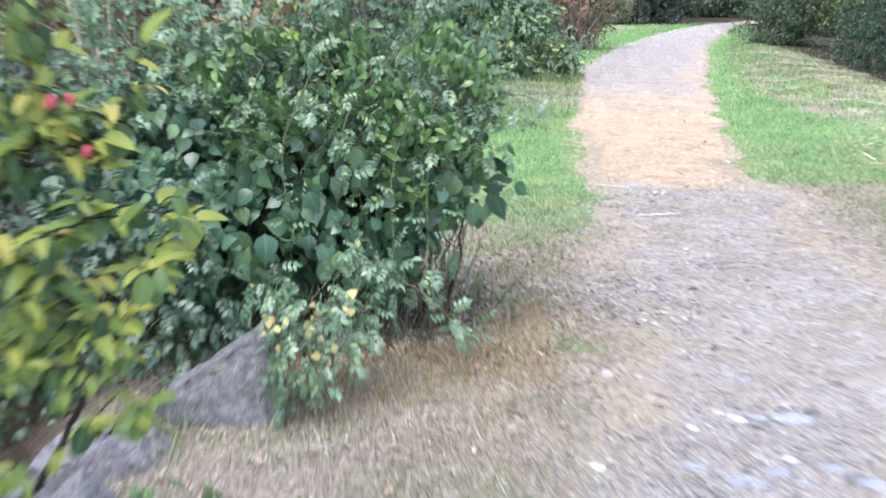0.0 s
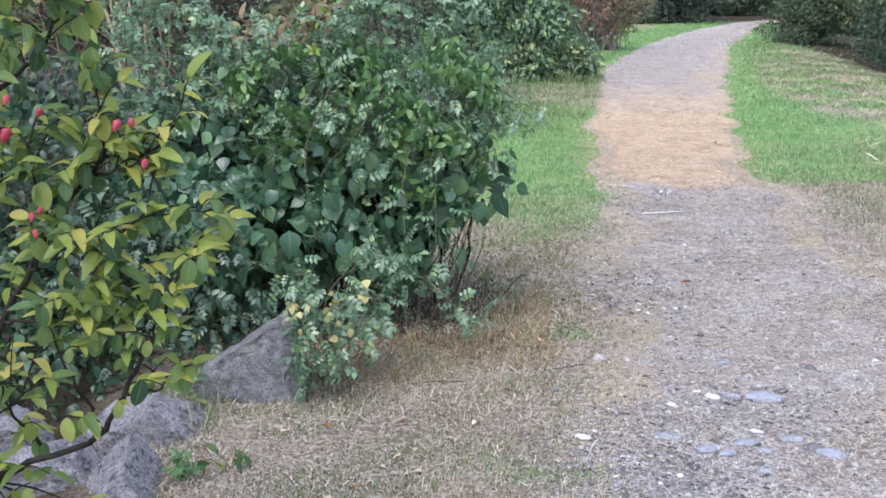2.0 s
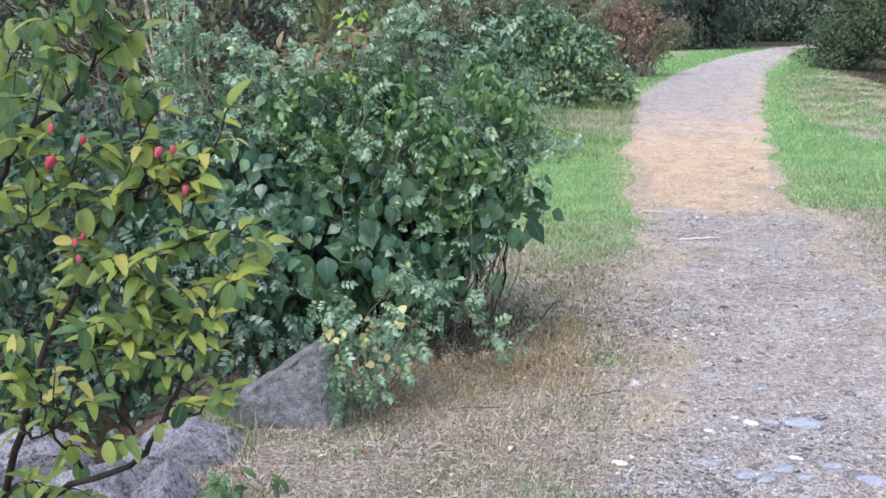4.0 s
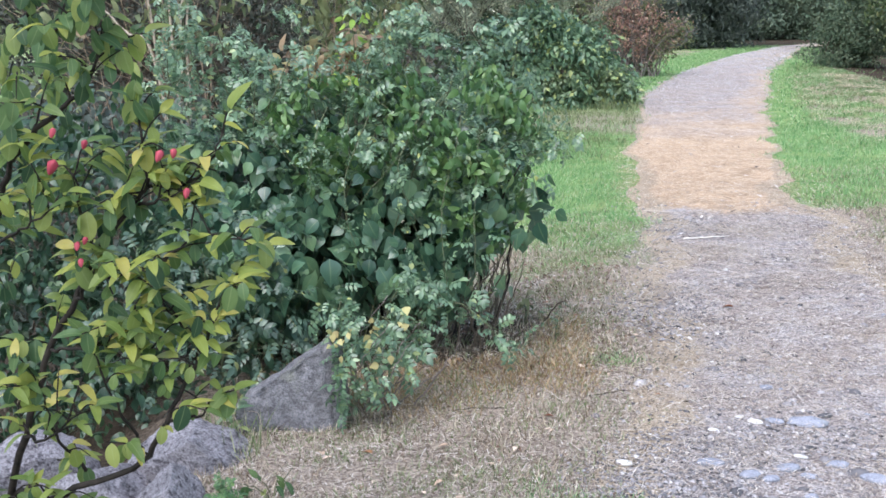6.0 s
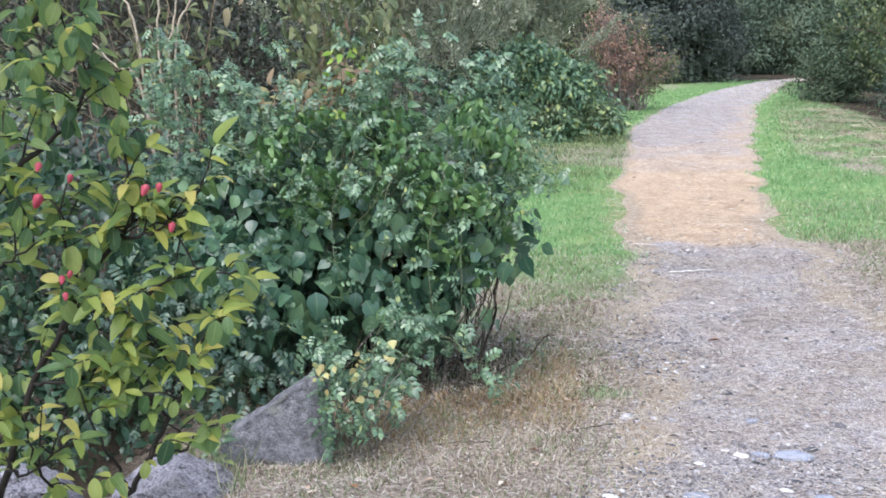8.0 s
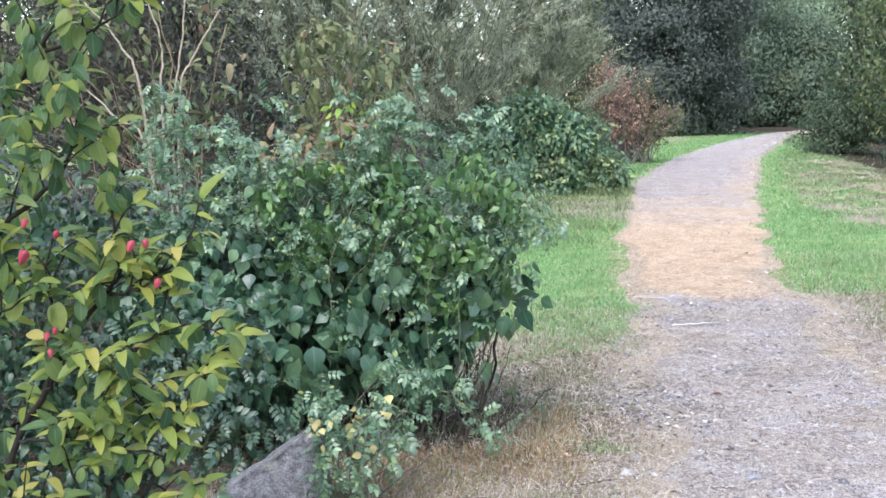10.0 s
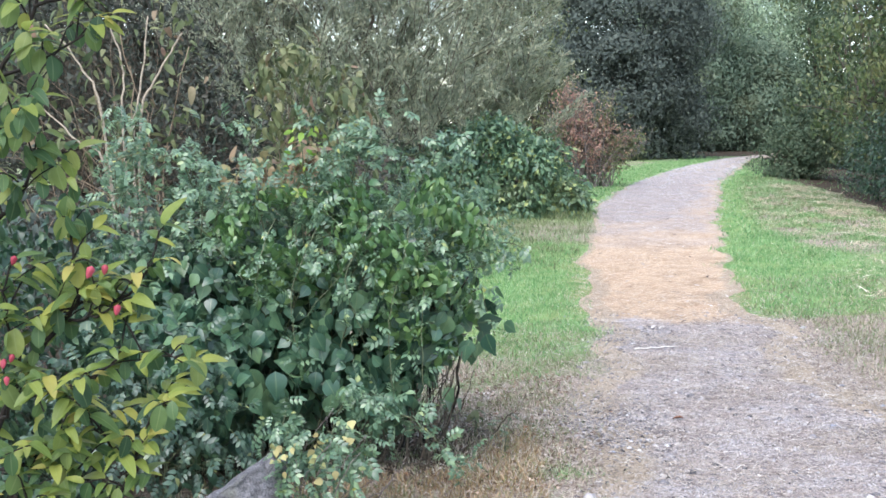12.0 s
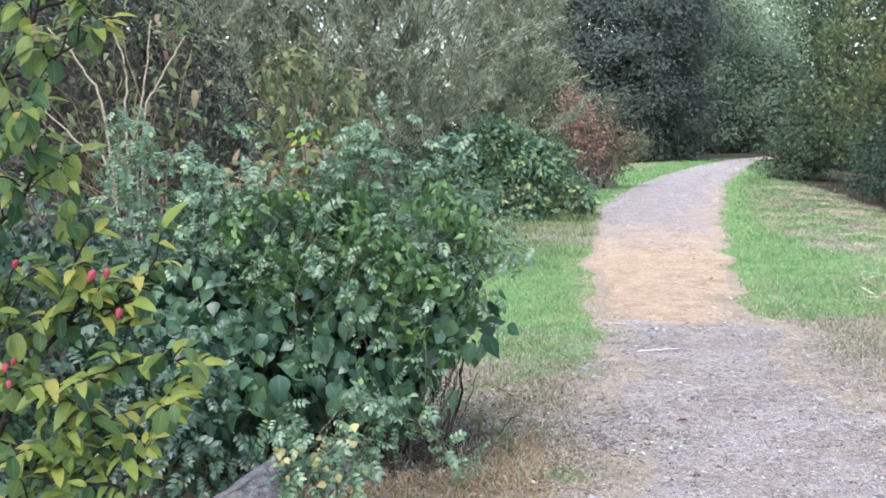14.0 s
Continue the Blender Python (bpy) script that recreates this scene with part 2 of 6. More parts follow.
MAT_LITTER = islands_material("leaf_litter", [(0.0, (0.08, 0.055, 0.04)), (0.5, (0.19, 0.12, 0.085)), (0.85, (0.33, 0.23, 0.16)), (1.0, (0.60, 0.50, 0.40))], 0.8)
MAT_CHIP = islands_material("pale_leaf", [(0.0, (0.50, 0.36, 0.26)), (1.0, (0.68, 0.56, 0.45))], 0.8)


def ground_material():
    m, nt, b = shader("soil_and_turf", 0.95, 0.1)
    at = nt.nodes.new("ShaderNodeAttribute")
    at.attribute_name = "green"
    fine, mid, wide = noise_tex(nt, 70.0, 6.0, 0.7), noise_tex(nt, 14.0, 5.0, 0.6), noise_tex(nt, 1.6, 4.0)
    dry = ramp(nt, fine, [(0.36, (0.14, 0.11, 0.09)), (0.5, (0.40, 0.33, 0.27)), (0.64, (0.62, 0.54, 0.45))])
    dry = blend(nt, 0.7, dry, ramp(nt, noise_tex(nt, 38.0, 4.0, 0.65), [(0.38, (0.5, 0.5, 0.5)), (0.62, (1.0, 1.0, 1.0))]), "MULTIPLY")
    turf = ramp(nt, fine, [(0.36, (0.06, 0.13, 0.045)), (0.5, (0.17, 0.31, 0.105)), (0.66, (0.33, 0.47, 0.21))])
    ad = nt.nodes.new("ShaderNodeMath")
    ad.operation = "MULTIPLY_ADD"
    ad.inputs[1].default_value = 0.5
    nt.links.new(mid, ad.inputs[0])
    nt.links.new(at.outputs["Fac"], ad.inputs[2])
    turf = blend(nt, ramp(nt, noise_tex(nt, 3.2, 6.0, 0.65), [(0.46, (0.0,) * 3), (0.62, (0.4,) * 3)]), turf, (0.36, 0.36, 0.17))
    mask = ramp(nt, ad.outputs[0], [(0.55, (0.0,) * 3), (0.85, (1.0,) * 3)])
    c = blend(nt, mask, dry, turf)
    c = blend(nt, 0.5, c, ramp(nt, wide, [(0.35, (0.6, 0.58, 0.55)), (0.65, (1.0, 1.0, 1.0))]), "MULTIPLY")
    # near-black mix: leaf mould with shade on the banks, painted shade under the bush
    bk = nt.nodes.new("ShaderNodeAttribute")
    bk.attribute_name = "mould_shade"
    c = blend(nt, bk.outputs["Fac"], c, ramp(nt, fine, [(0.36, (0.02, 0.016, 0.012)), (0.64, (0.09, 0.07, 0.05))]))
    nt.links.new(c, b.inputs["Base Color"])
    bump(nt, b, fine, 0.9, 0.02)
    return m


def path_material():
    m, nt, b = shader("trodden_gravel", 0.95, 0.12)
    at = nt.nodes.new("ShaderNodeAttribute")
    at.attribute_name = "orange"
    fine, mid, wide = noise_tex(nt, 110.0, 6.0, 0.7), noise_tex(nt, 22.0, 5.0, 0.65), noise_tex(nt, 2.2, 4.0)
    grit = ramp(nt, fine, [(0.34, (0.06, 0.058, 0.06)), (0.43, (0.30, 0.285, 0.295)), (0.53, (0.55, 0.525, 0.535)), (0.65, (0.77, 0.745, 0.75))])
    straw = ramp(nt, fine, [(0.34, (0.12, 0.098, 0.088)), (0.5, (0.40, 0.34, 0.305)), (0.66, (0.68, 0.61, 0.56))])
    needles = ramp(nt, fine, [(0.34, (0.30, 0.19, 0.11)), (0.5, (0.66, 0.49, 0.325)), (0.66, (0.85, 0.73, 0.58))])
    lump = ramp(nt, noise_tex(nt, 38.0, 4.0, 0.65), [(0.38, (0.55, 0.54, 0.53)), (0.62, (1.0, 1.0, 1.0))])
    grit, straw, needles = (blend(nt, 0.75, q, lump, "MULTIPLY") for q in (grit, straw, needles))
    c = blend(nt, ramp(nt, wide, [(0.34, (0.0,) * 3), (0.62, (0.8,) * 3)]), grit, straw)
    c = blend(nt, ramp(nt, noise_tex(nt, 8.0, 7.0, 0.65), [(0.47, (0.0,) * 3), (0.55, (0.55,) * 3)]), c, straw)
    ad = nt.nodes.new("ShaderNodeMath")
    ad.operation = "MULTIPLY_ADD"
    ad.inputs[1].default_value = 0.6
    nt.links.new(mid, ad.inputs[0])
    nt.links.new(at.outputs["Fac"], ad.inputs[2])
    c = blend(nt, ramp(nt, ad.outputs[0], [(0.42, (0.0,) * 3), (1.15, (0.9,) * 3)]), c, needles)
    c = blend(nt, 0.6, c, ramp(nt, noise_tex(nt, 6.0, 7.0, 0.7), [(0.38, (0.66, 0.64, 0.64)), (0.54, (1.0, 1.0, 1.0))]), "MULTIPLY")
    c = blend(nt, 0.4, c, ramp(nt, noise_tex(nt, 2.6, 5.0, 0.6), [(0.40, (0.72, 0.69, 0.66)), (0.56, (1.0, 1.0, 1.0))]), "MULTIPLY")
    # edge mask; its far part also browns the path for the trees' shade
    ed = nt.nodes.new("ShaderNodeAttribute")
    ed.attribute_name = "verge"
    ad2 = nt.nodes.new("ShaderNodeMath")
    ad2.operation = "MULTIPLY_ADD"
    ad2.inputs[1].default_value = 1.1
    nt.links.new(noise_tex(nt, 7.0, 6.0, 0.65), ad2.inputs[0])
    nt.links.new(ed.outputs["Fac"], ad2.inputs[2])
    lawn = ramp(nt, fine, [(0.36, (0.12, 0.095, 0.07)), (0.5, (0.36, 0.295, 0.22)), (0.64, (0.58, 0.50, 0.39))])
    c = blend(nt, ramp(nt, ad2.outputs[0], [(0.75, (0.0,) * 3), (1.15, (1.0,) * 3)]), c, lawn)
    nt.links.new(c, b.inputs["Base Color"])
    bump(nt, b, fine, 0.9, 0.012)
    return m


MAT_GROUND, MAT_PATH = ground_material(), path_material()


# ---- mesh tools ----
def mesh_of(name, verts, tris, mat, uv=None):
    me = bpy.data.meshes.new(name)
    verts, tris = np.asarray(verts, np.float32).reshape(-1, 3), np.asarray(tris, np.int32).reshape(-1, 3)
    me.vertices.add(len(verts))
    me.vertices.foreach_set("co", verts.ravel())
    me.loops.add(tris.size)
    me.loops.foreach_set("vertex_index", tris.ravel())
    me.polygons.add(len(tris))
    me.polygons.foreach_set("loop_start", np.arange(0, tris.size, 3, dtype=np.int32))
    me.polygons.foreach_set("loop_total", np.full(len(tris), 3, np.int32))
    me.polygons.foreach_set("use_smooth", np.ones(len(tris), bool))
    if uv is not None:
        layer = me.uv_layers.new(name="UVMap")
        layer.data.foreach_set("uv", np.asarray(uv, np.float32)[tris.ravel()].ravel())
    me.materials.append(mat)
    me.update(calc_edges=True)
    return me


def part(name, me, parent, label="", kind=""):
    ob = new(name, me)
    ob.parent = parent
    return tagged(ob, label, kind=kind)


def thing(name, at, label, category, group="", kind=""):
    ob = new(name)
    ob.location = at
    ob.empty_display_size = 0.1
    return tagged(ob, label, category, group, kind)


class Pile:
    """Gathers pieces into one mesh."""

    def __init__(self):
        self.v, self.t, self.u, self.n = [], [], [], 0

    def add(self, v, t, u=None):
        self.v.append(np.asarray(v, float).reshape(-1, 3))
        self.t.append(np.asarray(t, int).reshape(-1, 3) + self.n)
        self.u.append(np.zeros((len(self.v[-1]), 2)) if u is None else u)
        self.n += len(self.v[-1])

    def mesh(self, name, mat, origin=(0, 0, 0)):
        return mesh_of(name, np.concatenate(self.v) - np.asarray(origin), np.concatenate(self.t), mat, np.concatenate(self.u))


def unit(a):
    a = np.asarray(a, float)
    return a / np.maximum(np.linalg.norm(a, axis=-1, keepdims=True), 1e-9)


def frames(along, normal):
    """Turns whose y lies along and whose z leans to the normal."""
    y = unit(along)
    x = unit(np.cross(y, normal))
    return np.stack([x, y, np.cross(x, y)], -1)


def spread(template, places, turns, sizes):
    """Copies of a template (verts, tris, uv) at many places at once."""
    v, t, u = template
    sizes = np.asarray(sizes, float)
    sizes = sizes[:, None, None] if sizes.ndim == 1 else sizes[:, None, :]
    out_v = np.einsum("nij,nvj->nvi", turns, v[None] * sizes) + np.asarray(places)[:, None]
    out_t = t[None] + (np.arange(len(places)) * len(v))[:, None, None]
    return out_v.reshape(-1, 3), out_t.reshape(-1, 3), np.tile(u, (len(places), 1))


def leaf_shape(width=0.55, rows=4, fold=0.12, droop=0.25, peak=0.42, tip=1.0):
    """A leaf of length one along y: folded at its rib, drooping to its tip."""
    v, u, t = [(0, 0, 0)], [(0, 0)], []
    ys = np.linspace(0, 1, rows + 1)[1:-1]
    for y in ys:
        w = 0.5 * width * (math.sin(math.pi * min(1, y ** (math.log(0.5) / math.log(peak)))) ** tip)
        z = -droop * y * y
        v += [(-w, y, z + fold * w * 2), (0, y, z), (w, y, z + fold * w * 2)]
        u += [(-1, y), (0, y), (1, y)]
    v.append((0, 1, -droop))
    u.append((0, 1))
    t += [(0, 2, 1), (0, 3, 2)]
    for r in range(len(ys) - 1):
        a, b = 1 + 3 * r, 4 + 3 * r
        t += [(a, a + 1, b + 1), (a, b + 1, b), (a + 1, a + 2, b + 2), (a + 1, b + 2, b + 1)]
    a, e = 1 + 3 * (len(ys) - 1), len(v) - 1
    t += [(a, a + 1, e), (a + 1, a + 2, e)]
    return np.array(v, float), np.array(t, int), np.array(u, float)


def pinnate_shape(pairs=3, size=0.34):
    """A rose's leaf of length one: a stalk with paired leaflets and one at the end."""
    p = Pile()
    leaflet = leaf_shape(0.58, 3, 0.10, 0.3)
    spots = [((0, 0.66, 0), (0, 1, -0.15), size * 1.05)]
    for k in range(pairs):
        y = 0.22 + 0.20 * k
        for s in (-1, 1):
            spots.append(((0, y, -0.05 * y), (s, 0.55, -0.12), size * (0.80 + 0.05 * k)))
    for at, way, s in spots:
        p.add(*spread(leaflet, [at], frames([way], [(0, 0.05, 1)]), [s]))
    p.add([(-0.008, 0, 0), (0.008, 0, 0), (0.006, 0.68, -0.03), (-0.006, 0.68, -0.03)], [(0, 1, 2), (0, 2, 3)])
    return np.concatenate(p.v), np.concatenate(p.t), np.concatenate(p.u)


LEAF = leaf_shape(0.54, 7, 0.10, 0.55, 0.48, 0.9)
LEAF_ROUND = leaf_shape(0.62, 9, 0.07, 0.25, 0.50, 0.60)
LEAF_ARCH = leaf_shape(0.52, 9, 0.17, 0.95, 0.50, 0.62)
LEAF_BROAD = leaf_shape(0.80, 7, 0.09, 0.28, 0.36, 1.2)
LEAF_PLAIN = leaf_shape(0.5, 2, 0.15, 0.2, 0.45)
LEAF_FAR = (np.array([(0, 0, 0), (-0.27, 0.45, 0.05), (0.27, 0.45, 0.05), (0, 1, -0.2)], float), np.array([(0, 3, 1), (0, 2, 3)]), np.array([(0, 0), (-1, 0.5), (1, 0.5), (0, 1)], float))
LEAF_SLIM = (np.array([(0, 0, 0), (-0.09, 0.45, 0.02), (0.09, 0.45, 0.02), (0, 1, -0.12)], float), np.array([(0, 3, 1), (0, 2, 3)]), np.array([(0, 0), (-1, 0.5), (1, 0.5), (0, 1)], float))
LEAF_PINNATE = pinnate_shape()


def tube(points, r0, r1, sides=6, rng=None, wobble=0.0):
    """A round stem through points, thinning from r0 to r1."""
    p = np.asarray(points, float)
    if rng is not None and wobble:
        p[1:-1] += rng.normal(0, wobble, (len(p) - 2, 3))
    d = unit(np.gradient(p, axis=0))
    ref = np.array((0.31, 0.17, 0.93))
    if abs(d.mean(0) @ ref) > 0.85:
        ref = np.array((0.9, 0.3, 0.1))
    x = unit(np.cross(d, ref))
    y = np.cross(d, x)
    a = np.linspace(0, 2 * np.pi, sides, endpoint=False)
    r = np.linspace(r0, r1, len(p))
    v = p[:, None] + r[:, None, None] * (np.cos(a)[None, :, None] * x[:, None] + np.sin(a)[None, :, None] * y[:, None])
    t = []
    for i in range(len(p) - 1):
        for k in range(sides):
            q, w = i * sides + k, i * sides + (k + 1) % sides
            t += [(q, w, w + sides), (q, w + sides, q + sides)]
    n = len(p) * sides
    return np.concatenate([v.reshape(-1, 3), p[-1:]]), np.array(t + [(n - sides + k, n - sides + (k + 1) % sides, n) for k in range(sides)])


def bend(points, n=10):
    """A smooth line through a few control points."""
    p = [Vector(q) for q in points]
    p = [2 * p[0] - p[1], *p, 2 * p[-1] - p[-2]]
    res = []
    for i in range(1, len(p) - 2):
        for k in range(n):
            t = k / n
            a, b, c, d = p[i - 1], p[i], p[i + 1], p[i + 2]
            res.append(0.5 * (2 * b + (c - a) * t + (2 * a - 5 * b + 4 * c - d) * t * t + (3 * b - a - 3 * c + d) * t ** 3))
    return np.array(res + [p[-2]], float)


def wave(x, y, s=1.0, seed=0.0):
    """Smooth noise over the plan, -1 to 1, for arrays."""
    x, y = np.asarray(x, float) * s + seed * 7.3, np.asarray(y, float) * s - seed * 3.1
    return (np.sin(1.7 * x + 1.3 * np.sin(1.1 * y + 0.5)) + np.sin(2.3 * y + 1.9 * np.sin(0.8 * x)) + 0.6 * np.sin(4.1 * x - 3.3 * y + 1.0)) / 2.6


# ---- the plan: edges of the path and of the bank, and the lie of the land ----
EDGE_Y = np.array([-12, 2.6, 3.2, 3.75, 4.4, 5.1, 6.1, 6.8, 7.6, 9.0, 11.5, 15.3, 19.4, 26.6, 36.7, 45.4, 70])
EDGE_L = np.array([-0.6, 0.15, 0.20, 0.28, 0.45, 0.50, 0.55, 0.82, 0.90, 0.92, 1.18, 1.80, 2.25, 4.02, 7.15, 10.5, 23])
EDGE_R = np.array([1.7, 2.35, 2.35, 2.32, 2.30, 2.22, 2.15, 2.22, 2.26, 2.28, 2.75, 3.55, 4.5, 6.1, 9.05, 11.6, 25])
BANK_Y = np.array([0, 3.3, 4.2, 5.5, 8, 14, 18, 28, 50])
BANK_X = np.array([-0.75, -0.82, -1.0, -0.78, -0.5, 0.0, 0.8, 2.6, 8.0])


def smooth(t):
    t = np.clip(t, 0, 1)
    return t * t * (3 - 2 * t)


def left_edge(y):
    return np.interp(y, EDGE_Y, EDGE_L)


def right_edge(y):
    return np.interp(y, EDGE_Y, EDGE_R)


def land(x, y):
    x, y = np.asarray(x, float), np.asarray(y, float)
    z = -0.9 * smooth((np.interp(y, BANK_Y, BANK_X) - x) / 2.4)
    z = z - 0.35 * smooth((x - right_edge(y) - 1.2) / 5.0)
    return z + np.clip(1 - (y - 9) / 6, 0, 1) * (0.012 * wave(x, y, 2.2) + 0.006 * wave(x, y, 6.0, 2.0))


def strip(y):
    """How wide the lush strip along the path's far side is."""
    return 0.22 + 0.95 * np.exp(-((y - 11) / 2.8) ** 2) + 0.75 * smooth((y - 25) / 5)


def greenness(x, y):
    """How green the turf is: lush beside the path farther on, dry in front."""
    le, re = left_edge(y), right_edge(y)
    left = smooth((y - 5.4 - 0.7 * wave(x, y, 2.2, 9.0)) / 2.6) * smooth((x - le + 1.6) / 0.5) * (1 - 0.65 * smooth((y - 11.5 - wave(x, y, 1.5, 1.0)) / 3) * (1 - smooth((y - 15) / 5)))
    right = smooth((y - 7.75 - 0.5 * wave(x, y, 1.9, 4.0)) / 0.9) * (0.82 + 0.25 * wave(x, y, 3.1, 7.0)) * np.clip(1.05 - 0.7 * smooth((x - re - strip(y)) / 0.4) * (0.75 + 0.6 * wave(x * 0.9, y * 0.6, 2.3, 3.0)), 0, 1)
    left = np.maximum(left, (0.55 + 0.35 * wave(x, y * 0.6, 1.7, 5.0)) * smooth((y - 22) / 6))
    return np.where(x < 0.5 * (le + re), left, right)


# ---- the ground and the path ----
def grid_mesh(name, x, y, z, mat, values):
    rows, cols = x.shape
    i = np.arange(rows * cols).reshape(rows, cols)
    a, b, c, d = i[:-1, :-1].ravel(), i[:-1, 1:].ravel(), i[1:, 1:].ravel(), i[1:, :-1].ravel()
    me = mesh_of(name, np.stack([x, y, z], -1), np.concatenate([np.stack([a, b, c], -1), np.stack([a, c, d], -1)]), mat)
    for key, val in values.items():
        me.attributes.new(key, "FLOAT", "POINT").data.foreach_set("value", np.asarray(val, np.float32).ravel())
    return me


xs = np.concatenate([[-900, -300, -100, -50, -30], np.arange(-20, -2, 0.5), np.arange(-2, 3.6, 0.06), np.arange(3.6, 14, 0.25), [16, 20, 30, 50, 100, 300, 900]])
ys = np.concatenate([[-900, -200, -60, -20, -8, -3], np.arange(0, 2.6, 0.3), np.arange(2.6, 9, 0.06), np.arange(9, 20, 0.2), np.arange(20, 60, 1.0), [65, 75, 100, 200, 500, 1500]])
gx, gy = np.meshgrid(xs, ys)
near = (np.abs(gx) < 30) & (gy > -8) & (gy < 80)
# the oval at the bush foot paints the cavity's shade into the soil
tagged(new("ground", grid_mesh("ground", gx, gy, land(np.clip(gx, -30, 30), np.clip(gy, -3, 75)), MAT_GROUND, {"green": np.where(near, greenness(gx, gy), 0.6), "mould_shade": np.maximum(smooth((np.interp(gy, BANK_Y, BANK_X) - gx) / 0.5) * (gx > -14), smooth((gx - 6.7 - 0.11 * (gy - 18)) / 0.5) * smooth((gy - 13) / 2) * (gx < 30)) * smooth((gy + 1.5) / 3.0) + smooth((1.15 - np.hypot((gx + 0.68) / 0.85, (gy - 4.95) / 0.62)) / 0.3)})),
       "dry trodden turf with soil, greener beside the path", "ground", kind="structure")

py = np.concatenate([np.arange(-12, 1, 0.5), np.arange(1, 9, 0.07), np.arange(9, 24, 0.2), np.arange(24, 66, 0.8)])
ps = np.concatenate([[0, 0.012, 0.03], np.linspace(0.06, 0.94, 36), [0.97, 0.988, 1]])
pgy, pgs = np.meshgrid(py, ps, indexing="ij")


def jag(y, seed):
    """An uneven edge: steps of chance at two lengths, without a rhythm."""
    r = np.random.default_rng(seed)
    ks = np.cumsum(r.uniform(0.15, 0.9, 140)) - 13
    return np.interp(y, ks, r.normal(0, 0.055, 140)) + np.interp(y, np.arange(-12, 70, 0.17), r.normal(0, 0.022, len(np.arange(-12, 70, 0.17))))


ragged, ragged_r = 0.07 * wave(pgy, pgy * 0.3, 3.1, 1.0) + jag(pgy, 3), 0.09 * wave(pgy, pgy * 0.2, 2.6, 4.0) + jag(pgy, 4)
pgx = (left_edge(pgy) + ragged) * (1 - pgs) + (right_edge(pgy) + ragged_r) * pgs
rim = smooth(np.minimum(pgs, 1 - pgs) / 0.05)
pgz = land(pgx, pgy) - 0.02 + (0.030 + 0.02 * smooth((pgy - 12) / 10)) * rim + 0.006 * wave(pgx, pgy, 9.0, 3.0) * rim
pgz += 0.014 * (1 - smooth((pgy - 1.4) / 1.0))
orange = smooth((pgy - 7.9 - 0.3 * wave(pgx, pgy, 2.0)) / 0.5) * (1 - 0.85 * smooth((pgy - 9.0 - 1.6 * wave(pgx, pgy, 1.6, 2.0)) / 9.0))
orange = np.maximum(orange, 0.5 * smooth((pgs - 0.6 - 0.22 * wave(pgx, pgy * 0.6, 1.9, 6.0)) / 0.4) * smooth((pgy - 9) / 3) * (1 - smooth((pgy - 26) / 6)))
# beyond 22 m the edge mask paints shade into the path's colour
tagged(new("path", grid_mesh("path", pgx, pgy, pgz, MAT_PATH, {"orange": orange, "verge": np.maximum(1 - smooth(np.minimum(pgx - pgx[:, :1], pgx[:, -1:] - pgx) / (0.4 - 0.22 * smooth((pgy - 8) / 4))), 0.36 * smooth((pgy - 22) / 16))})), "trodden gravel path strewn with straw and orange needles", "path", kind="structure")


def path_top(x, y):
    s = (x - left_edge(y)) / (right_edge(y) - left_edge(y))
    on = (s > 0.03) & (s < 0.97)
    return land(x, y) + np.where(on, 0.010 + 0.020 * smooth((y - 12) / 10) + 0.006 * wave(x, y, 9.0, 3.0), 0.0)


# ---- loose cover: straw, grass, gravel ----
def strip_shape(bow=0.06):
    v = [(-0.5, 0, 0), (0.5, 0, 0), (-0.5, 0.5, bow), (0.5, 0.5, bow), (0, 1, 0)]
    return np.array(v, float), np.array([(0, 1, 3), (0, 3, 2), (2, 3, 4)]), np.zeros((5, 2))


def blade_shape(lean=0.35):
    v = [(-0.5, 0, 0), (0.5, 0, 0), (-0.4, lean * 0.25, 0.55), (0.4, lean * 0.25, 0.55), (0, lean, 1)]
    return np.array(v, float), np.array([(0, 1, 3), (0, 3, 2), (2, 3, 4)]), np.zeros((5, 2))


STRIP, BLADE = strip_shape(), blade_shape()
STONE_V = np.array([(1, 0, 0), (-1, 0, 0), (0, 1, 0), (0, -1, 0), (0, 0, 1), (0.6, 0.6, 0.5), (-0.6, 0.6, 0.5), (-0.6, -0.6, 0.5), (0.6, -0.6, 0.5)], float)
STONE_T = np.array([(4, 5, 6), (4, 6, 7), (4, 7, 8), (4, 8, 5), (0, 2, 5), (2, 1, 6), (1, 3, 7), (3, 0, 8), (5, 2, 6), (6, 1, 7), (7, 3, 8), (8, 0, 5)])
STONE = (STONE_V, STONE_T, np.zeros((9, 2)))


def cover(name, label, template, mat, x, y, length, width, height, rng, flat, tilt=0.25, lift=0.0, category="grass"):
    n = len(x)
    a = rng.uniform(0, 2 * np.pi, n)
    along = np.stack([np.cos(a), np.sin(a), rng.normal(0, tilt if flat else 0.05, n)], -1)
    up = np.stack([rng.normal(0, tilt, n), rng.normal(0, tilt, n), np.ones(n)], -1)
    places = np.stack([x, y, path_top(x, y) + lift + (rng.uniform(0, 0.012, n) if flat else 0)], -1)
    v, t, u = spread(template, places, frames(along, up), np.stack([width, length, height], -1))
    return tagged(new(name, mesh_of(name, v, t, mat)), label, category, kind="stuff")


def patch(rng, n, x0, x1, y0, y1, keep):
    """Up to n places of a rectangle of the plan, kept by a chance between 0 and 1."""
    x, y = rng.uniform(x0, x1, n), rng.uniform(y0, y1, n)
    k = rng.uniform(0, 1, n) < keep(x, y)
    return x[k], y[k]


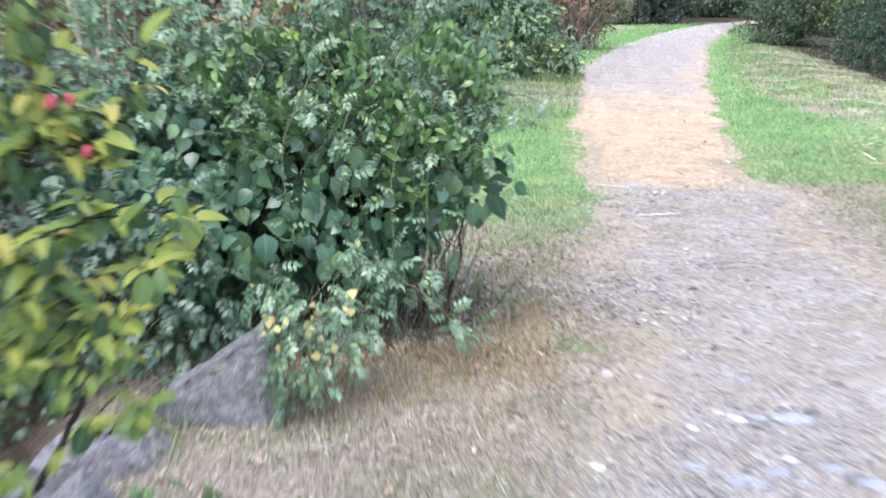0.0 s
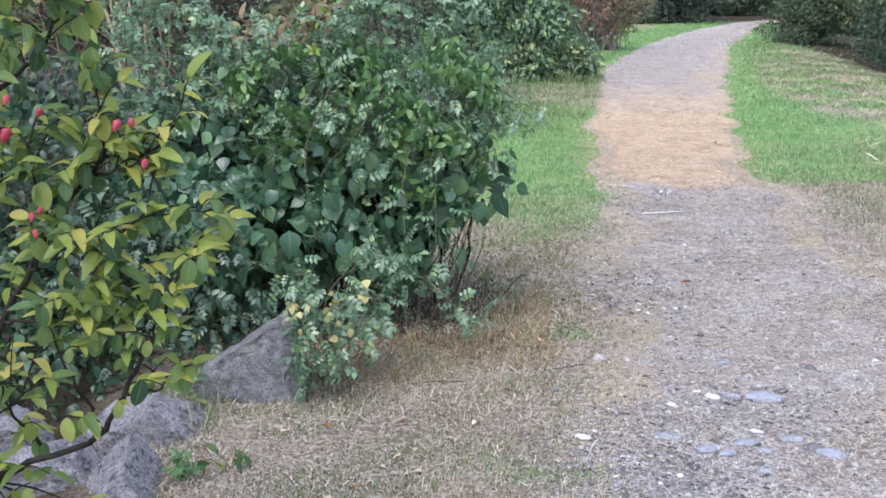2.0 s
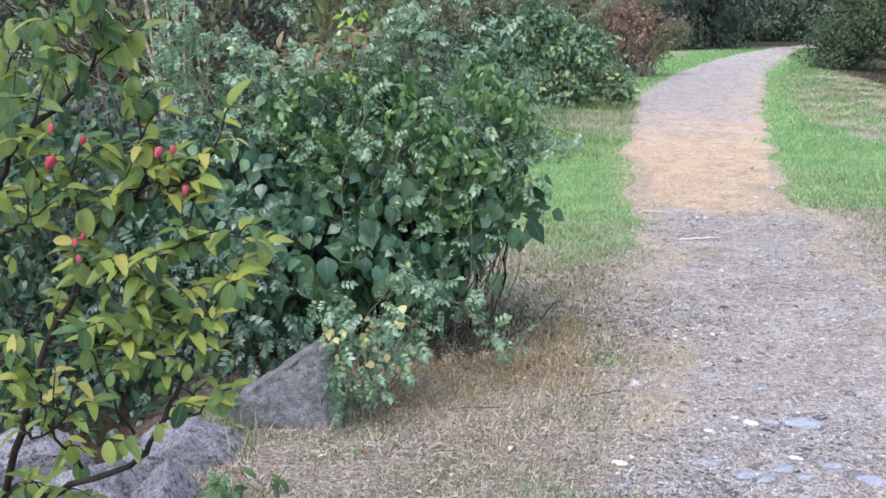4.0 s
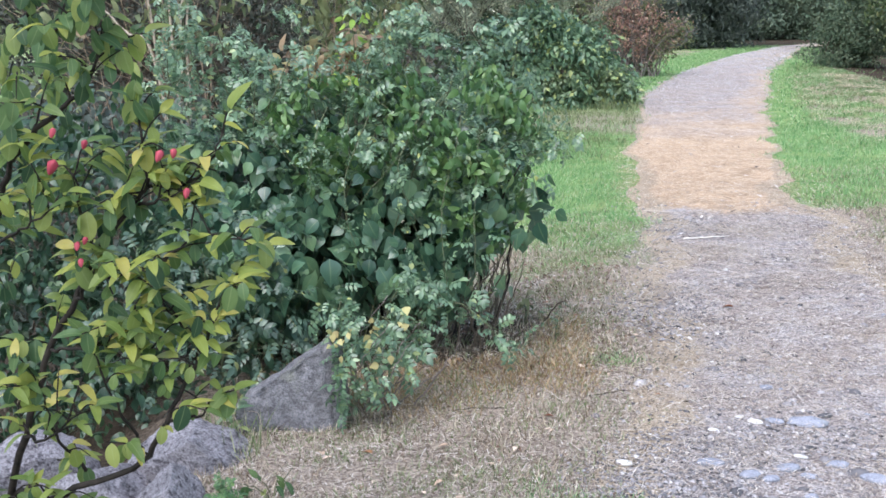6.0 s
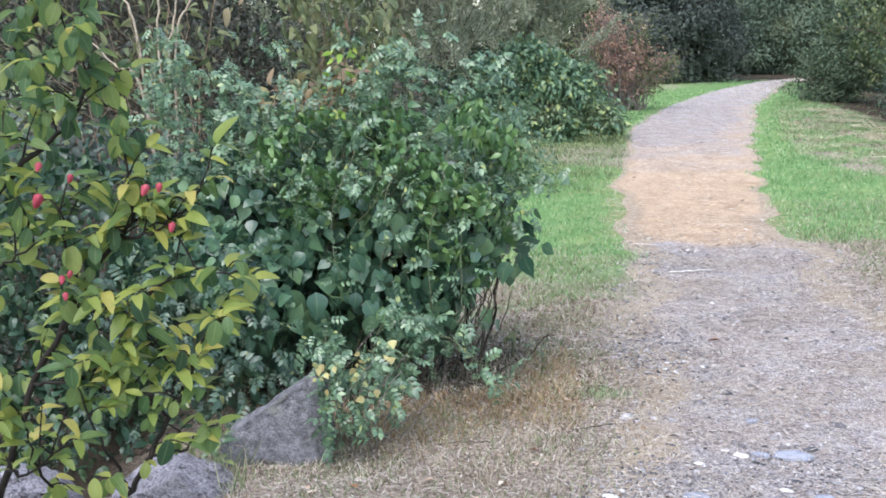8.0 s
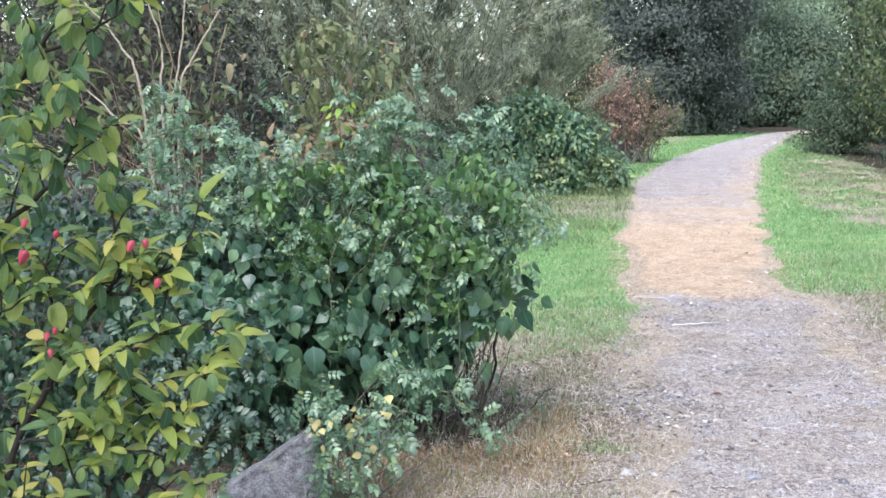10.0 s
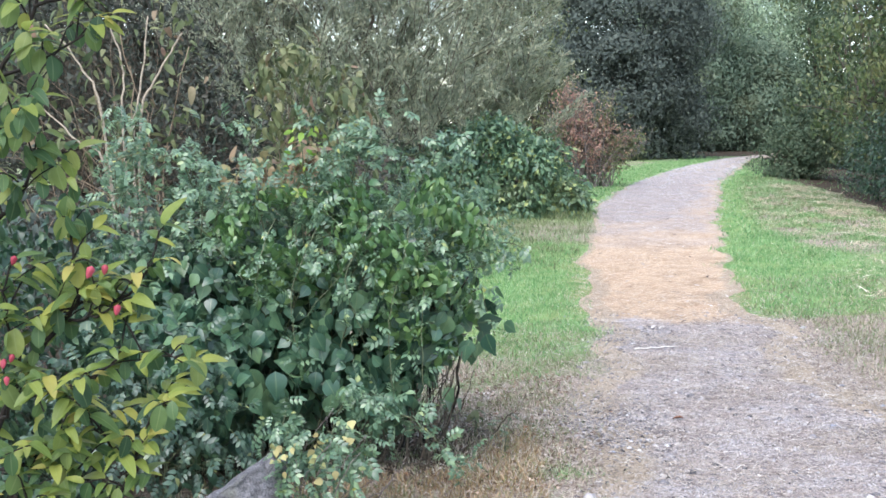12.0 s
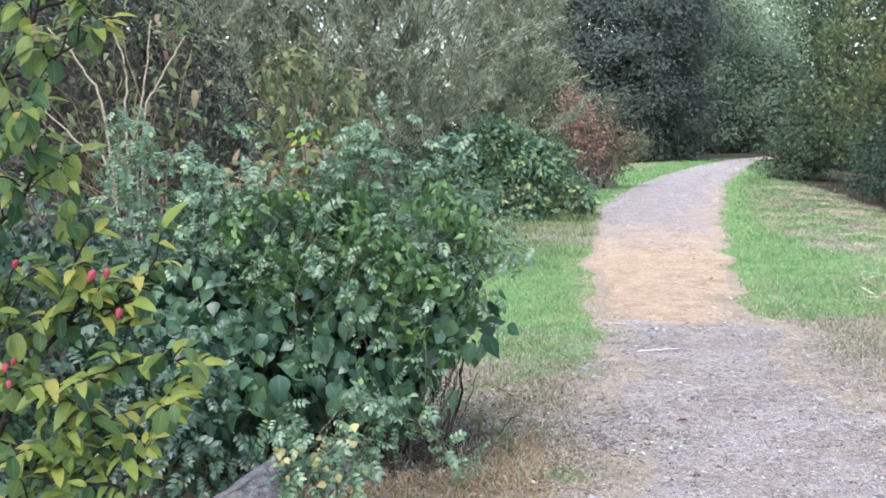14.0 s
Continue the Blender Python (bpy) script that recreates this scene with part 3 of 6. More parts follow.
def off_path(x, y, soft=0.15):
    d = np.maximum(left_edge(y) + 0.09 * wave(y, y * 0.3, 3.1, 1.0) - x, x - right_edge(y) - 0.12 * wave(y, y * 0.2, 2.6, 4.0))
    return smooth((d + soft) / (2 * soft))


def on_bank(x, y):
    return smooth((x - np.interp(y, BANK_Y, BANK_X) + 0.5) / 0.4)


rng = np.random.default_rng(11)
# straw fragments: dense on the near path and the lawn
x, y = patch(rng, 195000, -1.0, 2.6, 2.6, 7.6, lambda x, y: on_bank(x, y) * (0.55 + 0.45 * wave(x, y, 3.6, 7.0)) * (1.1 - 0.06 * y) * (1 - 0.60 * off_path(x, y, 0.12) * smooth((y - 3.7) / 0.8)) * (1 - 0.45 * (1 - off_path(x, y, 0.2)) * smooth((wave(x, y * 1.6, 2.1, 3.7) + 0.5) / 0.6)))
n = len(x)
cover("straw_litter", "dry broken straw lying over path and lawn", STRIP, MAT_STRAW, x, y, rng.uniform(0.010, 0.036, n), rng.uniform(0.0013, 0.0028, n), np.full(n, 0.05), rng, True, 0.05, 0.001, "straw")
x, y = patch(rng, 52000, 0.6, 4.0, 7.6, 15.0, lambda x, y: (1 - off_path(x, y)) * (1 - 0.9 * smooth((y - 9.8) / 4.5)) * smooth((y - 7.9 - 0.35 * wave(x, y, 2.0)) / 0.5))
n = len(x)
cover("orange_litter", "orange dead needles and straw across the path", STRIP, MAT_ORANGE, x, y, rng.uniform(0.02, 0.07, n), rng.uniform(0.0022, 0.005, n), np.full(n, 0.04), rng, True, 0.06, 0.002, "litter")
x, y = patch(rng, 2400, -0.9, 1.6, 2.6, 6.5, lambda x, y: on_bank(x, y) * (0.5 + 0.5 * wave(x, y, 3.3, 1.2)))
n = len(x)
cover("loose_straw", "longer loose pale straws on the lawn", STRIP, MAT_STRAW, x, y, rng.uniform(0.05, 0.14, n), rng.uniform(0.0013, 0.0024, n), np.full(n, 0.10), rng, True, 0.10, 0.006, "straw")
x, y = patch(rng, 60000, 0.3, 2.6, 3.3, 8.0, lambda x, y: (1 - off_path(x, y, 0.2)) * (0.15 + 0.85 * smooth((wave(x * 0.8 + 0.5 * y, y * 1.3, 2.4, 2.7) - 0.0) / 0.6)))
n = len(x)
cover("path_straw", "bands of golden straw washed across the path", STRIP, MAT_GOLD, x, y, rng.uniform(0.015, 0.055, n), rng.uniform(0.0014, 0.0030, n), np.full(n, 0.04), rng, True, 0.06, 0.004, "straw")
x, y = patch(rng, 42000, 0.1, 2.3, 2.7, 4.1, lambda x, y: (1 - off_path(x, y, 0.15)) * np.maximum(smooth((0.5 - np.hypot((x - 0.42) / 0.8, (y - 3.15) / 0.8)) / 0.35), smooth((3.95 - y - 0.12 * wave(x, y, 3.0, 1.0)) / 0.5) * (0.35 + 0.45 * wave(x, y, 2.7, 8.0))))
n = len(x)
s = 0.0032 * np.exp(np.clip(rng.normal(0, 0.5, n), -1, 1.0))
cover("coarse_gravel", "coarser dark and white gravel in a worn patch", STONE, MAT_COARSE, x, y, s * rng.uniform(0.8, 1.7, n), s, s * 0.7, rng, False, 0.15, 0.002, "gravel")
x, y = patch(rng, 16000, 0.45, 1.5, 4.5, 8.0, lambda x, y: (1 - off_path(x, y, 0.1)) * np.maximum(smooth(1.2 - np.hypot((x - 0.72) / 0.3, (y - 5.2) / 0.7)), 0.8 * smooth(1.2 - np.hypot((x - 1.15) / 0.4, (y - 7.4) / 0.5))))
n = len(x)
s = 0.0040 * np.exp(np.clip(rng.normal(0, 0.5, n), -1, 1.0))
cover("edge_gravel", "grey gravel washed bare along the path's edge", STONE, MAT_COARSE, x, y, s * rng.uniform(0.8, 1.7, n), s, s * 0.7, rng, False, 0.15, 0.004, "gravel")
x, y = patch(rng, 30000, -0.8, 3.2, 4.4, 9.0, lambda x, y: on_bank(x, y) * smooth((y - 4.2) / 1.2) * (0.55 + 0.45 * wave(x, y, 3.7, 5.2)) * (1 - 0.6 * greenness(x, y)) * (1 - 0.7 * off_path(x, y, 0.12)))
n = len(x)
cover("coarse_straw", "coarser straw and chaff farther along the path", STRIP, MAT_STRAW, x, y, rng.uniform(0.015, 0.06, n), rng.uniform(0.0018, 0.0036, n), np.full(n, 0.05), rng, True, 0.08, 0.003, "straw")
x, y = patch(rng, 26000, -0.4, 2.7, 4.3, 9.5, lambda x, y: on_bank(x, y) * smooth((y - 4.0) / 1.5) * (0.25 + 0.75 * smooth((wave(x * 0.5, y * 1.4, 2.6, 3.3) + 0.3) / 0.7)) * (1 - 0.85 * greenness(x, y)))
n = len(x)
cover("chaff", "dark bark bits and pale chaff strewn on the path", STRIP, MAT_CHAFF, x, y, rng.uniform(0.015, 0.07, n), rng.uniform(0.002, 0.005, n), np.full(n, 0.04), rng, True, 0.05, 0.004, "straw")
x, y = patch(rng, 700, 0.3, 6.0, 7.5, 24.0, lambda x, y: 1 - off_path(x, y, 0.15))
n = len(x)
cover("path_bits", "scattered dark and pale bits on the path", STRIP, MAT_CHAFF, x, y, rng.uniform(0.05, 0.16, n), rng.uniform(0.01, 0.022, n), np.full(n, 0.05), rng, True, 0.05, 0.006, "litter")
x, y = patch(rng, 52000, -2.0, 3.4, -4.0, 2.7, lambda x, y: on_bank(x, y) * (0.4 + 0.4 * wave(x, y, 2.2, 2.0)))
n = len(x)
cover("trodden_straw", "trodden straw where the path comes in", STRIP, MAT_STRAW, x, y, rng.uniform(0.02, 0.07, n), rng.uniform(0.002, 0.004, n), np.full(n, 0.05), rng, True, 0.10, 0.014, "straw")
x, y = patch(rng, 40000, -3.0, 4.5, -4.0, 2.7, lambda x, y: off_path(x, y, 0.25) * (0.5 + 0.5 * wave(x, y, 1.8, 5.0)))
n = len(x)
cover("trodden_grass", "short dry grass beside the path", BLADE, MAT_DRY, x, y, rng.uniform(0.02, 0.06, n), rng.uniform(0.003, 0.006, n), rng.uniform(0.015, 0.045, n), rng, False, 0.6)
x, y = patch(rng, 22000, -0.8, 2.6, -4.0, 2.7, lambda x, y: 0.6 * (1 - off_path(x, y, 0.1)))
n = len(x)
s = 0.006 * np.exp(np.clip(rng.normal(0, 0.5, n), -1, 1.0))
cover("trodden_gravel", "grey gravel where the path comes in", STONE, MAT_GRAVEL, x, y, s * rng.uniform(0.7, 1.6, n), s, s * 0.7, rng, False, 0.15, 0.012, "gravel")
# dry turf in front
x, y = patch(rng, 54000, -1.1, 1.0, 2.6, 8.6, lambda x, y: (1 - smooth((y - 5.8 - 0.6 * wave(x, y, 2.6, 5.0)) / 2.4)) * off_path(x, y, 0.3) * on_bank(x, y) * (0.2 + 0.8 * smooth((wave(x, y, 3.4, 1.5) + 0.45) / 0.7)))
n = len(x)
cover("dry_grass", "short dry tan grass of the trodden lawn", BLADE, MAT_DRY, x, y, rng.uniform(0.01, 0.05, n), rng.uniform(0.002, 0.004, n), rng.uniform(0.012, 0.045, n), rng, False, 0.6)
x, y = patch(rng, 36000, 2.0, 5.2, 4.8, 10.5, lambda x, y: off_path(x - 0.08, y, 0.15) * (0.55 + 0.45 * wave(x, y, 2.4, 3.5)) * (1 - 0.5 * greenness(x, y)))
n = len(x)
cover("verge_grass", "dry olive grass on the verge", BLADE, MAT_DRY, x, y, rng.uniform(0.02, 0.07, n), rng.uniform(0.003, 0.006, n), rng.uniform(0.015, 0.045, n), rng, False, 0.6)
x, y = patch(rng, 42000, 2.0, 5.2, 4.8, 10.0, lambda x, y: off_path(x - 0.08, y, 0.15) * (0.5 + 0.5 * wave(x, y, 1.9, 6.5)) * (1 - 0.6 * greenness(x, y)))
n = len(x)
cover("verge_turf", "thin olive-green grass on the verge", BLADE, MAT_OLIVE_GRASS, x, y, rng.uniform(0.02, 0.06, n), rng.uniform(0.003, 0.006, n), rng.uniform(0.015, 0.04, n), rng, False, 0.6)
# green turf
x, y = patch(rng, 170000, -1.2, 6.5, 5.2, 15.0, lambda x, y: off_path(x, y, 0.16) * on_bank(x, y) * greenness(x, y) ** 1.5 * (0.65 + 0.45 * wave(x, y, 3.0, 8.0)))
n = len(x)
cover("green_grass", "lush green grass beside the path", BLADE, MAT_GRASS, x, y, rng.uniform(0.02, 0.07, n), rng.uniform(0.003, 0.006, n), rng.uniform(0.02, 0.075, n) * (0.75 + 0.35 * wave(x, y, 4.0, 6.0)), rng, False, 0.6)
x, y = patch(rng, 90000, -0.5, 12.0, 10.5, 48.0, lambda x, y: off_path(x, y, 0.22) * smooth((y - 10.5) / 6) * smooth((x - left_edge(y) + 2.2) / 0.5) * (0.08 + 0.92 * greenness(x, y)) * (1 - 0.85 * smooth((x - right_edge(y) - strip(y) - 0.1) / 0.4)) * (1 - 0.9 * (x < left_edge(y)) * (y < 18.5)))
n = len(x)
cover("far_grass", "green grass verges farther along the path", BLADE, MAT_GRASS, x, y, rng.uniform(0.03, 0.10, n), rng.uniform(0.008, 0.016, n), rng.uniform(0.03, 0.07, n), rng, False, 0.6)
x, y = patch(rng, 26000, -0.6, 2.4, 10.5, 18.0, lambda x, y: off_path(x, y, 0.1) * (x < left_edge(y) + 0.1) * on_bank(x, y) * smooth((y - 10.5) / 2) * (0.5 + 0.5 * wave(x, y, 2.3, 3.0)))
n = len(x)
cover("ragged_grass", "ragged olive and straw-coloured grass before the shrub", BLADE, MAT_OLIVE_GRASS, x, y, rng.uniform(0.03, 0.12, n), rng.uniform(0.004, 0.009, n), rng.uniform(0.03, 0.09, n) * (1 + 1.6 * smooth((y - 16.2) / 0.5)), rng, False, 0.6)
# sparse green in the dry lawn
x, y = patch(rng, 66000, -0.9, 1.0, 2.6, 9.4, lambda x, y: (1 - smooth((y - 6.6 - 0.6 * wave(x, y, 2.1, 8.0)) / 2.4)) * off_path(x, y, 0.2) * on_bank(x, y) * np.maximum(smooth((wave(x, y, 4.2, 4.4) + 0.1) / 0.5) * 0.75 + 0.25 * smooth((y - 4.2) / 0.9), 0.4 * smooth((x - left_edge(y) + 0.65) / 0.3) * (0.5 + 0.5 * wave(x, y, 4.0, 2.2))))
n = len(x)
cover("thin_grass", "thin green grass in the dry lawn", BLADE, MAT_OLIVE_GRASS, x, y, rng.uniform(0.01, 0.04, n), rng.uniform(0.002, 0.004, n), rng.uniform(0.012, 0.035, n), rng, False, 0.6)
for cx, cy, r, mat, label in ((0.14, 3.10, 0.15, MAT_GRASS, "small bright green tuft at the edge of the path"), (0.43, 4.5, 0.09, MAT_GRASS, "small green tuft beside the path"), (-0.12, 3.25, 0.22, MAT_OLIVE_GRASS, "olive-green patch in the dry lawn"), (-0.35, 2.95, 0.2, MAT_OLIVE_GRASS, "olive-green patch in the dry lawn"), (0.25, 5.6, 0.3, MAT_OLIVE_GRASS, "olive-green patch in the dry lawn")):
    x, y = patch(rng, int(22000 * r), cx - 2 * r, cx + 2 * r, cy - r, cy + r, lambda x, y: smooth(1.0 - np.hypot((x - cx) / 2 / r, (y - cy) / r) + 0.3 * wave(x, y, 9.0, 2.0)) * 0.5)
    n = len(x)
    cover("grass_tuft", label, BLADE, mat, x, y, rng.uniform(0.01, 0.035, n), rng.uniform(0.0016, 0.003, n), rng.uniform(0.012, 0.03, n), rng, False, 0.6)
# longer dead grass at the foot of the bush and by the rocks
x, y = patch(rng, 16000, -1.0, 0.35, 3.4, 5.1, lambda x, y: smooth((y - 3.6 - 0.6 * np.abs(x + 0.35)) / 0.3) * (1 - smooth((1.1 - np.hypot((x + 0.68) / 0.85, (y - 4.95) / 0.62)) / 0.2)) * (0.6 + 0.4 * wave(x, y, 5.0, 3.0)))
n = len(x)
cover("dead_grass", "longer brown dead grass at the foot of the bush", BLADE, MAT_BROWN_GRASS, x, y, rng.uniform(0.03, 0.09, n), rng.uniform(0.002, 0.004, n), rng.uniform(0.015, 0.06, n), rng, False, 0.6)
x, y = patch(rng, 320, -1.1, -0.8, 3.35, 3.8, lambda x, y: 0.2 + 0.6 * (wave(x, y, 7.0, 1.0) > 0))
n = len(x)
cover("tall_grass", "tufts of taller grass round the rocks", BLADE, MAT_OLIVE_GRASS, x, y, rng.uniform(0.02, 0.08, n), rng.uniform(0.002, 0.004, n), rng.uniform(0.04, 0.14, n), rng, False, 0.35)
x, y = patch(rng, 2600, -0.5, 0.75, 4.3, 6.3, lambda x, y: off_path(x, y, 0.1) * (0.35 + 0.65 * smooth((0.55 - np.abs(x - 0.22 - 0.1 * (y - 5))) / 0.4)))
n = len(x)
size = rng.uniform(0.012, 0.034, n)
cover("leaf_litter", "brown dead leaves lying in the grass below the bush", LEAF_FAR, MAT_LITTER, x, y, size, size, size, rng, False, 0.5, 0.008, "litter")
x, y = patch(rng, 420, -0.9, 1.2, 2.7, 4.6, lambda x, y: off_path(x, y, 0.3) * on_bank(x, y))
n = len(x)
size = rng.uniform(0.008, 0.024, n)
cover("leaf_litter", "small brown and pale leaf bits on the dry lawn", LEAF_FAR, MAT_LITTER, x, y, size, size, size, rng, False, 0.5, 0.010, "litter")
# mown hay on the bank
x, y = patch(rng, 100000, 2.4, 8.5, 5.5, 26.0, lambda x, y: off_path(x, y, 0.1) * np.maximum(0.10, smooth((x - right_edge(y) - 0.75 * strip(y)) / 0.5)) * (1 - smooth((x - 6.7 - 0.11 * (y - 18)) / 0.5)) * (0.15 + 0.85 * smooth((wave(x * 1.1 - 0.15 * y, y * 0.8, 2.1, 6.0) + 0.05) / 0.4)))
n = len(x)
far = np.clip(y / 14, 0.6, 1.5)
cover("mown_hay", "pale mown hay lying on the grass bank", STRIP, MAT_HAY, x, y, far * rng.uniform(0.03, 0.10, n), far * rng.uniform(0.002, 0.0045, n), np.full(n, 0.06), rng, True, 0.14, 0.042, "hay")
x, y = patch(rng, 34000, 2.6, 8.5, 7.0, 25.0, lambda x, y: off_path(x, y, 0.1) * smooth((x - right_edge(y) - 0.5 - 0.02 * y) / 0.5) * (1 - smooth((x - 6.7 - 0.11 * (y - 18)) / 0.5)) * smooth((wave(x * 0.9 + 0.3 * y, y * 0.7, 2.3, 8.0) - 0.08) / 0.3))
n = len(x)
cover("hay_swath", "loose swaths of pale hay on the mown bank", STRIP, MAT_HAY, x, y, rng.uniform(0.08, 0.28, n), rng.uniform(0.004, 0.010, n), np.full(n, 0.10), rng, True, 0.14, 0.060, "hay")
x, y = patch(rng, 70000, 2.4, 9.0, 8.0, 30.0, lambda x, y: off_path(x, y, 0.1) * smooth((x - right_edge(y) - 0.2) / 0.4) * (0.45 + 0.45 * wave(x, y, 1.7, 2.0)) * (1 - smooth((x - 6.7 - 0.11 * (y - 18)) / 0.5)))
n = len(x)
far = np.clip(y / 14, 0.6, 1.6)
cover("bank_grass", "short sage-green grass on the mown bank", BLADE, MAT_OLIVE_GRASS, x, y, far * rng.uniform(0.02, 0.07, n), far * rng.uniform(0.004, 0.008, n), far * rng.uniform(0.02, 0.05, n), rng, False, 0.6)
x, y = patch(rng, 76000, 2.4, 9.0, 7.6, 28.0, lambda x, y: off_path(x, y, 0.1) * smooth((x - right_edge(y) - 0.2) / 0.4) * (0.15 + 0.8 * smooth((wave(x, y * 0.6, 2.6, 2.4) + 0.2) / 0.4)) * (1 - smooth((x - 6.7 - 0.11 * (y - 18)) / 0.5)))
n = len(x)
far = np.clip(y / 14, 0.6, 1.6)
cover("bank_tufts", "patches of fresh green grass among the mown hay", BLADE, MAT_GRASS, x, y, far * rng.uniform(0.02, 0.07, n), far * rng.uniform(0.004, 0.008, n), far * rng.uniform(0.02, 0.055, n), rng, False, 0.6)
# grit of the path
x, y = patch(rng, 60000, 0.0, 2.7, 2.6, 8.4, lambda x, y: (1 - off_path(x, y, 0.2)) * (0.5 + 0.5 * wave(x, y, 2.3, 9.0)) * (1.15 - 0.1 * y))
n = len(x)
s = 0.0036 * np.exp(rng.normal(0, 0.6, n))
cover("gravel", "small grey gravel trodden into the path", STONE, MAT_GRAVEL, x, y, s * rng.uniform(0.7, 1.6, n), s, s * 0.7, rng, False, 0.15, 0.0, "gravel")
x, y = patch(rng, 190000, 0.6, 13.0, 8.4, 47.0, lambda x, y: (1 - off_path(x, y, 0.1)) * (0.2 + 0.8 * smooth((y - 12) / 4)) * (0.55 + 0.5 * wave(x, y * 0.5, 2.0, 4.0)))
n = len(x)
s = np.clip(0.00036 * y, 0.0033, 0.013) * np.exp(np.clip(rng.normal(0, 0.45, n), -1, 0.7))
cover("far_gravel", "pale gravel of the path farther on", STONE, MAT_PALE, x, y, s * rng.uniform(0.7, 1.6, n), s, s * 0.6, rng, False, 0.15, 0.0, "gravel")


# ---- stones ----
def pebble_mesh(name, mat, seed):
    bm = bmesh.new()
    bmesh.ops.create_icosphere(bm, subdivisions=2, radius=1.0)
    for v in bm.verts:
        k = 1 + 0.16 * noise.noise(v.co * 1.3 + Vector((seed * 5, 0, 0)))
        v.co = Vector((v.co.x * k, v.co.y * k * 0.62, v.co.z * k * 0.30))
    me = bpy.data.meshes.new(name)
    bm.to_mesh(me)
    bm.free()
    for p in me.polygons:
        p.use_smooth = True
    me.materials.append(mat)
    return me


PEBBLES = {"b": [pebble_mesh("pebble", MAT_PEBBLE_BLUE, k) for k in range(3)], "w": [pebble_mesh("pebble", MAT_PEBBLE_WHITE, k + 5) for k in range(3)],
           "d": [pebble_mesh("pebble", MAT_PEBBLE_DARK, k + 9) for k in range(2)]}
PEBBLE_LABEL = {"b": "flat blue-grey slate pebble bedded in the path", "w": "small white quartz pebble on the gravel path", "d": "dark grey pebble on the gravel path"}


def pebble(kind, x, y, length, turn, k):
    ob = new("pebble", PEBBLES[kind][k % len(PEBBLES[kind])])
    ob.matrix_world = pose(x, y, float(path_top(x, y)) + length * 0.04, 0, 0, turn) @ Matrix.Scale(length * (0.36 if kind == "w" else 0.5), 4)
    return tagged(ob, PEBBLE_LABEL[kind], "pebble", "pebbles in the path")


prng = random.Random(4)
for k, (kind, x, y, length) in enumerate([
    ("w", 0.35, 3.38, 0.079),
    ("w", 0.34, 3.31, 0.048),
    ("b", 0.62, 3.39, 0.088),
    ("w", 0.83, 3.74, 0.078),
    ("b", 0.90, 3.76, 0.070),
    ("b", 1.01, 3.75, 0.140),
    ("b", 0.72, 3.29, 0.079),
    ("b", 0.78, 3.28, 0.061),
    ("b", 0.85, 3.36, 0.080),
    ("b", 0.90, 3.31, 0.055),
    ("b", 1.01, 3.40, 0.074),
    ("d", 1.06, 3.36, 0.059),
    ("b", 1.10, 3.30, 0.103),
    ("w", 0.91, 3.45, 0.065),
    ("w", 0.68, 3.68, 0.057),
    ("b", 0.96, 4.15, 0.065),
    ("b", 0.87, 3.17, 0.056),
    ("w", 0.79, 3.80, 0.051),
    ("d", 1.09, 3.83, 0.060),
]):
    pebble(kind, x, y, length, prng.uniform(-35, 35), k)
for k in range(46):
    y = prng.uniform(2.8, 6.5)
    x = left_edge(y) + prng.uniform(0.08, 1.0) * (2.2 - left_edge(y))
    pebble(prng.choice("bbbwdd"), float(x), y, prng.uniform(0.015, 0.04), prng.uniform(0, 180), k)


def boulder(name, at, size, turn, mat, seed, label, cuts):
    """A broken block: a rounded cube cut by a few flat faces and roughened."""
    bm = bmesh.new()
    bmesh.ops.create_icosphere(bm, subdivisions=5, radius=1.0)
    r = random.Random(seed)
    planes = [(Vector(c[:3]).normalized(), c[3]) for c in cuts]
    for _ in range(6):
        planes.append((Vector((r.gauss(0, 1), r.gauss(0, 1), r.gauss(0, 0.8))).normalized(), r.uniform(0.72, 0.92)))
    for v in bm.verts:
        for nrm, d in planes:
            over = v.co.dot(nrm) - d
            if over > 0:
                v.co -= nrm * over
        q = v.co * 2.2 + Vector((seed, 0, 0))
        v.co += v.co.normalized() * (0.03 * noise.noise(q) + 0.05 * noise.turbulence(Vector((q.x + q.z, q.y, q.z * 2.2)) * 1.1, 4, True) + 0.018 * noise.noise(q * 5) + 0.012 * noise.noise(q * 11) - 0.03)
    me = bpy.data.meshes.new(name)
    bm.to_mesh(me)
    bm.free()
    me.materials.append(mat)
    ob = new(name, me)
    ob.matrix_world = pose(*at, *turn) @ Matrix.Diagonal((*size, 1))
    return tagged(ob, label, "rock")


